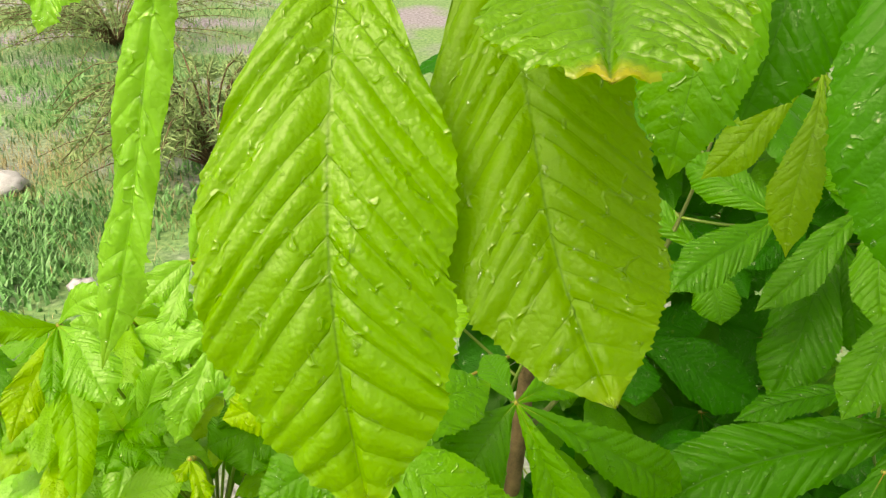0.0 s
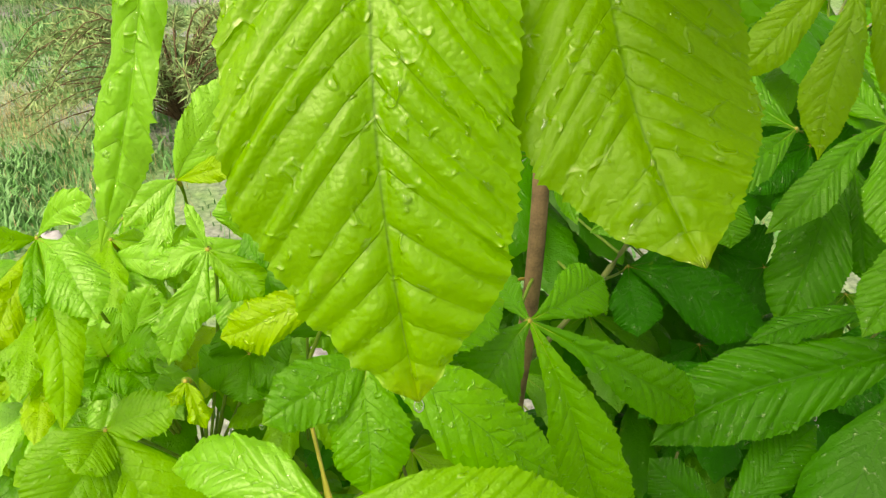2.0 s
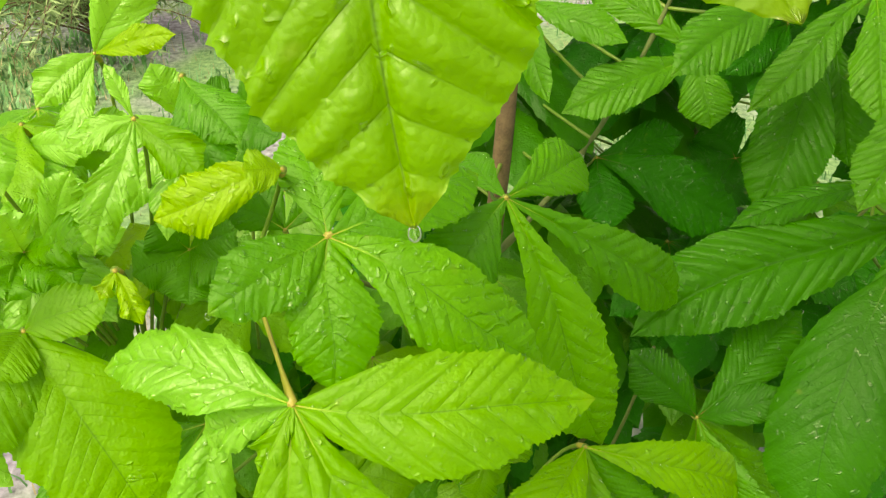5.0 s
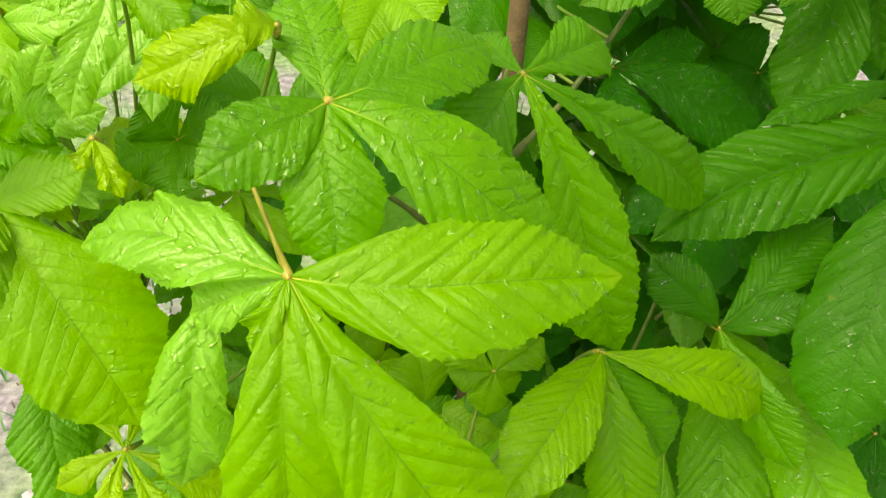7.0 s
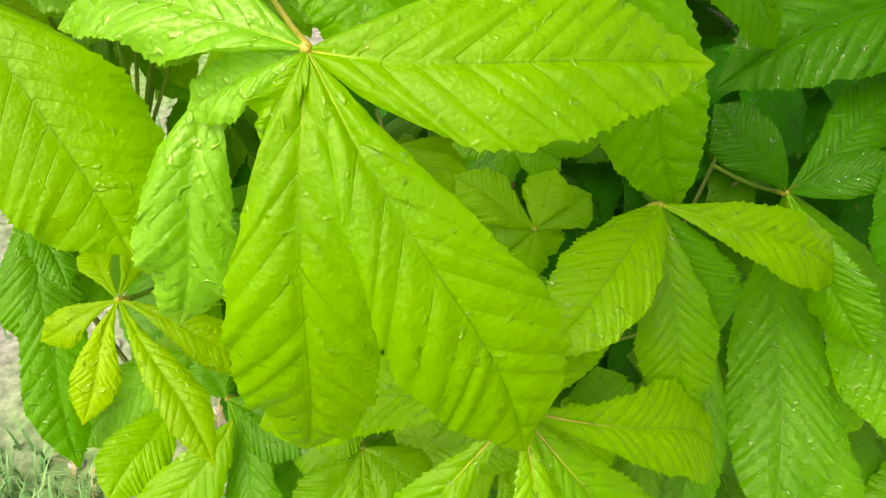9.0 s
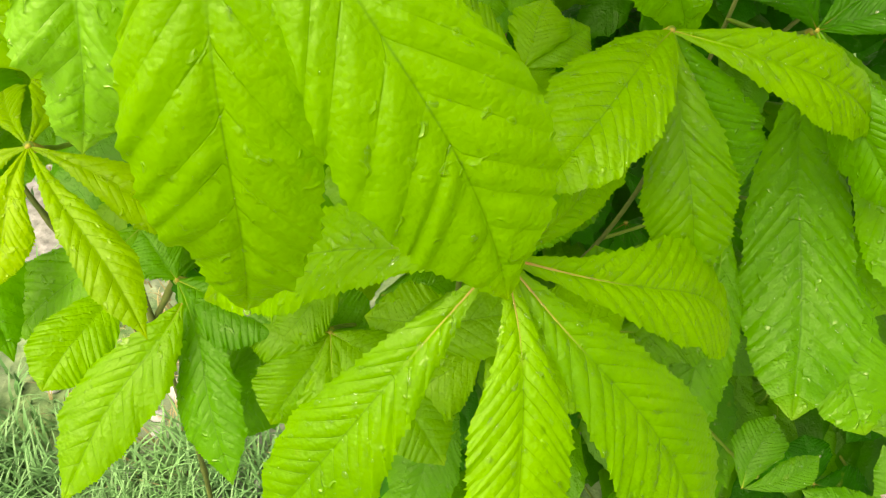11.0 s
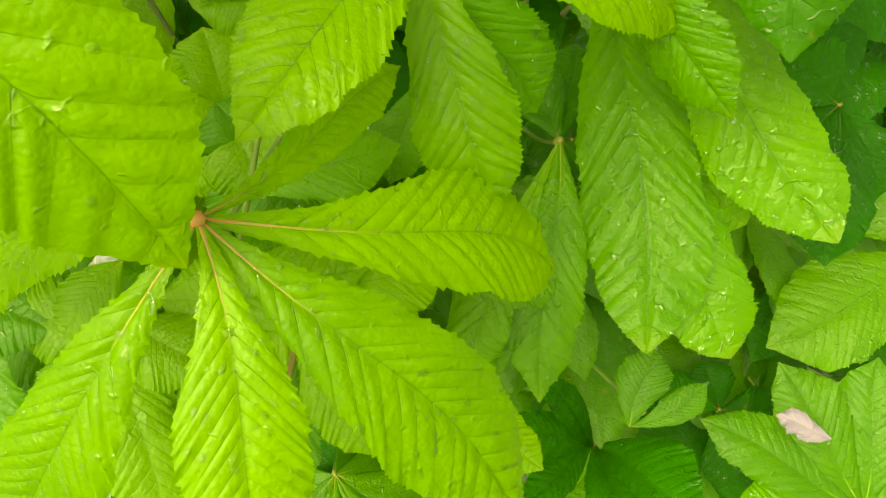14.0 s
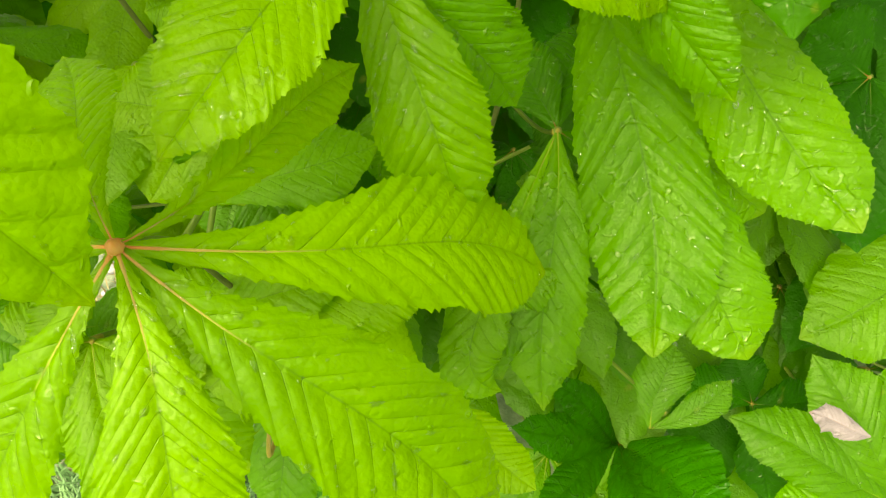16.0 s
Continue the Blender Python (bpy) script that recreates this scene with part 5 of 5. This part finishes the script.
leaf_on(side_shoot, (-0.146, 0.749, 1.103), 0, "green chestnut leaf at the back of the shoot", [
    Blade((-0.185, 0.720, 1.091), 0.055, (0.29, -0.68, 0.68), (0.001, -0.002, 0.002), mid, fold=0.12, curl=0.10, shape=0.4),
    Blade((-0.106, 0.714, 1.097), 0.055, (-0.34, -0.52, 0.79), (-0.001, -0.002, 0.003), mid, fold=0.12, curl=0.10, shape=0.4),
    Blade((-0.154, 0.697, 1.065), 0.055, (0.15, -0.60, 0.79), (0.001, -0.003, 0.004), mid, fold=0.12, curl=0.10, shape=0.4),
    Blade((-0.179, 0.744, 1.125), 0.055, (0.41, -0.79, 0.46), (0.001, -0.002, 0.001), mid, fold=0.12, curl=0.10, shape=0.4),
    Blade((-0.114, 0.740, 1.131), 0.055, (-0.46, -0.85, 0.26), (-0.001, -0.003, 0.001), mid, fold=0.12, curl=0.10, shape=0.4),
])
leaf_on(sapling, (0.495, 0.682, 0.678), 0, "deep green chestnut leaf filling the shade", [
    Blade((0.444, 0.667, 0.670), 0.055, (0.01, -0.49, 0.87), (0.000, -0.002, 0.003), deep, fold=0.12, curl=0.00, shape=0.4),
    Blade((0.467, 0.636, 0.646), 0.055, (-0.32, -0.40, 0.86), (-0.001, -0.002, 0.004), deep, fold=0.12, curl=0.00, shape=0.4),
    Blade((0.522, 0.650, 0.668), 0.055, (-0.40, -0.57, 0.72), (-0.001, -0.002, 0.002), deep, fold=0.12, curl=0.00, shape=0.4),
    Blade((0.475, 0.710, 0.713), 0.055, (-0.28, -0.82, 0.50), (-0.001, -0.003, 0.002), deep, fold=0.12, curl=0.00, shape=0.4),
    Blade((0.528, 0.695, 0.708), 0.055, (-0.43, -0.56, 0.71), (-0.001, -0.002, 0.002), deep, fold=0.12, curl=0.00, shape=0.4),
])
leaf_on(sapling, (0.278, 0.643, 0.663), 0, "deep green shaded chestnut leaf under the wet ones", [
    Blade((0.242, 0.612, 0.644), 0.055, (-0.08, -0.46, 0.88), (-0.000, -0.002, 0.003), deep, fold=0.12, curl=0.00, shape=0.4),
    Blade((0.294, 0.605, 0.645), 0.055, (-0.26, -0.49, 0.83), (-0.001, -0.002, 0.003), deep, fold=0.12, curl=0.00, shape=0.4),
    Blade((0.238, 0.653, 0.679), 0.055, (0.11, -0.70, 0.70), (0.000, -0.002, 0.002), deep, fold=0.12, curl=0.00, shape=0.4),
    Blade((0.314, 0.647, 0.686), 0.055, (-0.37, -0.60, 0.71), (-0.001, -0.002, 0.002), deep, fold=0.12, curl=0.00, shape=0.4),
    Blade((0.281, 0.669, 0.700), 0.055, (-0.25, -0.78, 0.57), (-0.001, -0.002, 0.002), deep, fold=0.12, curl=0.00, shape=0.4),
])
leaf_on(sapling, (0.415, 0.899, 0.964), 0, "dark green shaded chestnut leaf closing the back of the crown", [
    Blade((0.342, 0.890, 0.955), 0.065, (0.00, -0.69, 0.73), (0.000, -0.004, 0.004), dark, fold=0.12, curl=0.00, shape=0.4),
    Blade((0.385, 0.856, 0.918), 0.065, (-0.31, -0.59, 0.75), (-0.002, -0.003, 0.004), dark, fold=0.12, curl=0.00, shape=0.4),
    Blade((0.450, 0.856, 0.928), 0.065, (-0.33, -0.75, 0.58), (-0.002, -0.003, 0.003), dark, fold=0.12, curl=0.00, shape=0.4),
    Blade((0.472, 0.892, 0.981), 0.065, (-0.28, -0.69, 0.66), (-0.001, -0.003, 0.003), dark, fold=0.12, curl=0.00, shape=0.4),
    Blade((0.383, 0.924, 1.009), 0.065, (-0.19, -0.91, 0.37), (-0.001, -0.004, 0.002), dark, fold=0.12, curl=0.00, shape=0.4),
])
leaf_on(sapling, (0.486, 0.737, 0.925), 0, "dark green shaded chestnut leaf in the depth of the crown", [
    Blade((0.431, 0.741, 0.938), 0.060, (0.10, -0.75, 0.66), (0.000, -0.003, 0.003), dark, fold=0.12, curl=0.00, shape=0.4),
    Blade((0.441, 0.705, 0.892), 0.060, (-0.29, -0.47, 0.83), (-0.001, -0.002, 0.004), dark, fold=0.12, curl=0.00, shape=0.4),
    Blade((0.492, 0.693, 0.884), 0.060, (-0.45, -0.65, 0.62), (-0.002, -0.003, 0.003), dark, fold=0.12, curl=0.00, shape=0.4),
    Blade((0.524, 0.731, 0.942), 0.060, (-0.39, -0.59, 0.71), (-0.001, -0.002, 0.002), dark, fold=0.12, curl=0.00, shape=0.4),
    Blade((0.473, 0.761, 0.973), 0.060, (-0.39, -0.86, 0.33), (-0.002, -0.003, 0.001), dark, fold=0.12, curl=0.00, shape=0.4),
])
leaf_on(sapling, (0.403, 0.490, 0.423), 0, "dark shaded chestnut leaf near the ground", [
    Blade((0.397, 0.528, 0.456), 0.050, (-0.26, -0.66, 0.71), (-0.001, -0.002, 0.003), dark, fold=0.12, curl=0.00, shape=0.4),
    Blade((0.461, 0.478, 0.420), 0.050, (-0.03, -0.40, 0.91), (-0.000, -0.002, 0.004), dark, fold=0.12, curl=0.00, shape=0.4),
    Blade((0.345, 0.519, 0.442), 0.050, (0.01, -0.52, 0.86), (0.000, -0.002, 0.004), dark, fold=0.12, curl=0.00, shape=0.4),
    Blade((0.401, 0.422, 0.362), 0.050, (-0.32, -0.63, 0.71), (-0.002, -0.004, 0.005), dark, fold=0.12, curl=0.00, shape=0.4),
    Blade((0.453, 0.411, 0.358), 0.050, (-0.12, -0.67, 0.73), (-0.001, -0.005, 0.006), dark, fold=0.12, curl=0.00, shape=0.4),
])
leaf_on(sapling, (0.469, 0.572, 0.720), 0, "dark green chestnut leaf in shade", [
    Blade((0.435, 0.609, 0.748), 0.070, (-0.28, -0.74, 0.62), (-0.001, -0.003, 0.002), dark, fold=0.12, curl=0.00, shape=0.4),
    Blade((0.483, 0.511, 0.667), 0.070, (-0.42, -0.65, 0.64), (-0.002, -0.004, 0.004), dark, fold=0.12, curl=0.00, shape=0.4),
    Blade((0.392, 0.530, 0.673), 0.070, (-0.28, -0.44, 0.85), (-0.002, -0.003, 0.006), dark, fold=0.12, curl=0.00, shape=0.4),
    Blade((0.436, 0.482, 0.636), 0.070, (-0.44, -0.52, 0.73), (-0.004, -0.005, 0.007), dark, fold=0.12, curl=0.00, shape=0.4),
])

# ---- inner leaves of the crown, in the shade ----
fill = np.random.default_rng(77)


def inner_leaf(tree, hub, out, size, material, count=6, droop=0.35, curl=0.05):
    out = unit(np.array(out, float))
    side = unit(np.cross(out, (0, 0, 1)))
    upv = np.cross(side, out)
    blades = []
    for k in range(count):
        a = math.pi * 1.5 * (k / (count - 1) - 0.5)
        d = unit(out * math.cos(a) * 0.9 + side * math.sin(a) + np.array([0, 0, -droop - 0.25 * fill.random()]))
        ln = size * (0.7 + 0.3 * math.cos(a)) * (0.85 + 0.3 * fill.random())
        n = unit(np.array([0, 0, 1.0]) + out * 0.5)
        n = unit(n - d * (n @ d))
        blades.append(Blade(hub + d * ln, ln * (0.34 + 0.08 * fill.random()), n, n * ln * 0.08, material, fold=0.12 + 0.3 * curl, curl=curl, shape=0.2 + 0.6 * fill.random()))
    leaf_on(tree, hub, 0, "", blades, per_vein=3, cols=4, relief=0.5, veins=11)


# gaps in the crown through which the ground shows
GAPS = [(np.array((0.345, 0.844, 1.063)), np.array((0.833, 1.810, 0.677))), (np.array((0.308, 0.865, 1.000)), np.array((0.706, 1.756, 0.583)))]


def in_gap(p):
    for a, b in GAPS:
        k = np.clip((p - a) @ (b - a) / ((b - a) @ (b - a)), 0, 1)
        if np.linalg.norm(p - a - k * (b - a)) < 0.075:
            return True
    return False


def fill_box(tree, count, low, high, size, kinds, out=(0.0, -1.0, 0.1), curl=0.05):
    for i in range(count):
        hub = np.array([a + (b - a) * fill.random() for a, b in zip(low, high)])
        way = np.array(out) + np.array([fill.random() - 0.5, 0.6 * (fill.random() - 0.5), 0.3 * (fill.random() - 0.5)])
        reach, leaflets = size * (0.8 + 0.4 * fill.random()), 5 + i % 3
        if in_gap(hub + np.array(out) * 0.05):
            fill.random(4 * leaflets)
            continue
        inner_leaf(tree, hub, way, reach, kinds[i % len(kinds)], leaflets, curl=curl)


# the dark and deep ones carry the crown's inner shade in their colour
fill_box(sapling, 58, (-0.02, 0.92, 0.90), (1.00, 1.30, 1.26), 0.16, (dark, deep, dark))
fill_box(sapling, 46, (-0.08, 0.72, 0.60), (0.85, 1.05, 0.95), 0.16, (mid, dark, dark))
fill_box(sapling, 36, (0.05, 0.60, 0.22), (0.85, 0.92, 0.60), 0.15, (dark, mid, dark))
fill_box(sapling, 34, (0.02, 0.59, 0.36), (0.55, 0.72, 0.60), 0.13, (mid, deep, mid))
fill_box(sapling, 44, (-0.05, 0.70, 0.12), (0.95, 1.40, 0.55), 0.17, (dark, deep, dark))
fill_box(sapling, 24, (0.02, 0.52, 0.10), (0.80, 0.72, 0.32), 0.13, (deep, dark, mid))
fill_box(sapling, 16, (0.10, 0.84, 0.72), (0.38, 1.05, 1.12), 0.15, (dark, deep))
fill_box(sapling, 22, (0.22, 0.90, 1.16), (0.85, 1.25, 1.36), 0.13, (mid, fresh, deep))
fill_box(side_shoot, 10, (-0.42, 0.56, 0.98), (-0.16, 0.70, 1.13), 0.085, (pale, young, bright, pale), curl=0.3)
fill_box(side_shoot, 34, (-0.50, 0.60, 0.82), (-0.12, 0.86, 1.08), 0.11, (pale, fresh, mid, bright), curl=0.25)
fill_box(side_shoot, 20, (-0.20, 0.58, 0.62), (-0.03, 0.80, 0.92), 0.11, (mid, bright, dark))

# ---- grass, dry stalks, shrub and stones on the ground ----
rng = np.random.default_rng(5)


def blades_mesh(name, spots, h0, h1, width, material, label, category):
    verts, faces = [], []
    for x, y in spots:
        h = h0 + (h1 - h0) * rng.random()
        w = rng.random() * 6.28
        lean = (0.2 + 0.8 * rng.random()) * h
        dx, dy = math.cos(w), math.sin(w)
        o = len(verts)
        for s in (0.0, 0.4, 0.75, 1.0):
            c = np.array([x + dx * lean * s * s, y + dy * lean * s * s, h * s * (1.1 - 0.35 * s)])
            q = np.array([-dy, dx, 0]) * width * (1 - s ** 1.5) * 0.5
            verts += [c - q, c + q]
        faces += [(o + 2 * i, o + 2 * i + 1, o + 2 * i + 3, o + 2 * i + 2) for i in range(3)]
    ob = mesh_object(name, verts, faces, [material])
    return tagged(ob, label, category, kind="stuff")


def patches(count, centres):
    out = []
    for _ in range(count):
        cx, cy, r = centres[rng.integers(len(centres))]
        a, d = rng.random() * 6.28, r * math.sqrt(rng.random()) * (0.6 + 0.5 * rng.random())
        out.append((cx + d * math.cos(a), cy + d * math.sin(a)))
    return out


def scattered(count, x0, x1, y0, y1):
    return [(x0 + (x1 - x0) * rng.random(), y0 + (y1 - y0) * rng.random()) for _ in range(count)]


near_grass = patches(9000, [(-0.75, 0.75, 0.28), (-0.55, 0.62, 0.26), (-1.0, 0.6, 0.35), (-0.35, 0.45, 0.3), (-0.3, 0.7, 0.2)])
far_grass = patches(9000, [(-1.75, 3.1, 0.45), (-1.6, 4.7, 0.6), (-2.5, 6.0, 1.0), (-2.9, 3.9, 0.5), (-2.0, 5.2, 0.9), (0.9, 2.6, 0.9), (1.8, 5.0, 1.6)])
blades_mesh("grass", near_grass + far_grass + scattered(9000, -4.5, -0.4, 1.2, 8.5), 0.03, 0.10, 0.006, grass_mat, "green meadow grass in soft tufts", "grass")
weed_spots = patches(2600, [(-1.75, 3.1, 0.30), (-1.62, 2.75, 0.25), (-1.9, 3.3, 0.35), (-1.6, 4.7, 0.5), (-2.5, 5.6, 0.7), (-1.3, 3.6, 0.5), (-2.2, 4.9, 0.6), (0.9, 2.6, 0.7)])
blades_mesh("weed", weed_spots, 0.03, 0.09, 0.016, weed_mat, "low leafy green weeds in clumps", "weed")
blades_mesh("dry_grass", patches(3600, [(-2.1, 4.2, 0.45), (-2.0, 3.9, 0.4), (-2.1, 3.8, 0.5), (-1.5, 3.4, 0.5), (-0.35, 1.0, 0.25), (1.5, 3.5, 1.4), (-3.4, 7.4, 1.2)]) + scattered(3000, -4.5, -0.4, 1.2, 8.5),
            0.02, 0.08, 0.004, dry_mat, "dry yellow grass and old stalks", "grass")


def shrub(name, base, spread, height, count, label):
    """A low feathery shrub: arching twigs with many fine needles."""
    bush = new(name)
    bush.location = base
    tagged(bush, label, "shrub")
    tv, tf, nv, nf = [], [], [], []
    for _ in range(count):
        w = rng.random() * 6.28
        d = np.array([math.cos(w), math.sin(w), 0.0])
        ln = spread * (0.5 + 0.5 * rng.random())
        h = height * (0.3 + 0.7 * rng.random())
        pts = bezier(np.zeros(3), d * ln * 0.2 + np.array([0, 0, h * 0.7]), d * ln * 0.6 + np.array([0, 0, h]), d * ln + np.array([0, 0, h * 0.55]), 9)
        o = len(tv)
        v, f = tube(pts, np.linspace(0.006, 0.0015, 9), 5)
        tv += v
        tf += [tuple(i + o for i in q) for q in f]
        for _ in range(90):
            k = 0.25 + 0.75 * rng.random()
            i = min(int(k * 8), 7)
            p = pts[i] + (pts[i + 1] - pts[i]) * (k * 8 - i)
            e = unit(rng.normal(size=3) + d * 0.6 + np.array([0, 0, 0.2])) * (0.03 + 0.05 * rng.random())
            q = unit(np.cross(e, rng.normal(size=3))) * 0.004
            o = len(nv)
            nv += [p, p + e * 0.5 + q, p + e, p + e * 0.5 - q]
            nf.append((o, o + 1, o + 2, o + 3))
    mesh_object("twig", tv, tf, [bark_mat], bush)["kind"] = "stuff"
    tagged(mesh_object("foliage", nv, nf, [sprig_mat], bush), "fine grey-green needles", kind="stuff")
    return bush


shrub("feathery_shrub", (-1.15, 3.9, 0), 0.8, 0.8, 90, "low feathery grey-green shrub with thin arching twigs")
shrub("feathery_shrub", (-2.6, 6.6, 0), 1.3, 0.6, 90, "low feathery grey-green shrub with thin arching twigs")


def stone(x, y, r, label):
    verts, faces = [], []
    for i in range(7):
        th = math.pi * i / 6
        for k in range(10):
            ph = 2 * math.pi * k / 10
            q = r * (0.8 + 0.4 * rng.random())
            verts.append((q * math.sin(th) * math.cos(ph), q * math.sin(th) * math.sin(ph) * 0.8, q * math.cos(th) * 0.5 + r * 0.3))
    for i in range(6):
        for k in range(10):
            n = (k + 1) % 10
            faces.append((i * 10 + k, (i + 1) * 10 + k, (i + 1) * 10 + n, i * 10 + n))
    ob = mesh_object("stone", verts, faces, [stone_mat], origin=(x, y, 0))
    return tagged(ob, label, "stone", "stones on the soil")


for _ in range(40):
    stone(-0.75 + 0.6 * rng.random(), 0.75 + 0.55 * rng.random(), 0.006 + 0.012 * rng.random(), "small grey pebble on bare soil")
stone(-2.10, 3.66, 0.11, "pale grey rounded stone on bare soil")
stone(-1.35, 2.7, 0.06, "small pale stone on bare soil")
stone(-0.62, 1.2, 0.03, "small grey pebble on bare soil")
stone(-0.35, 0.95, 0.035, "small grey pebble on bare soil")
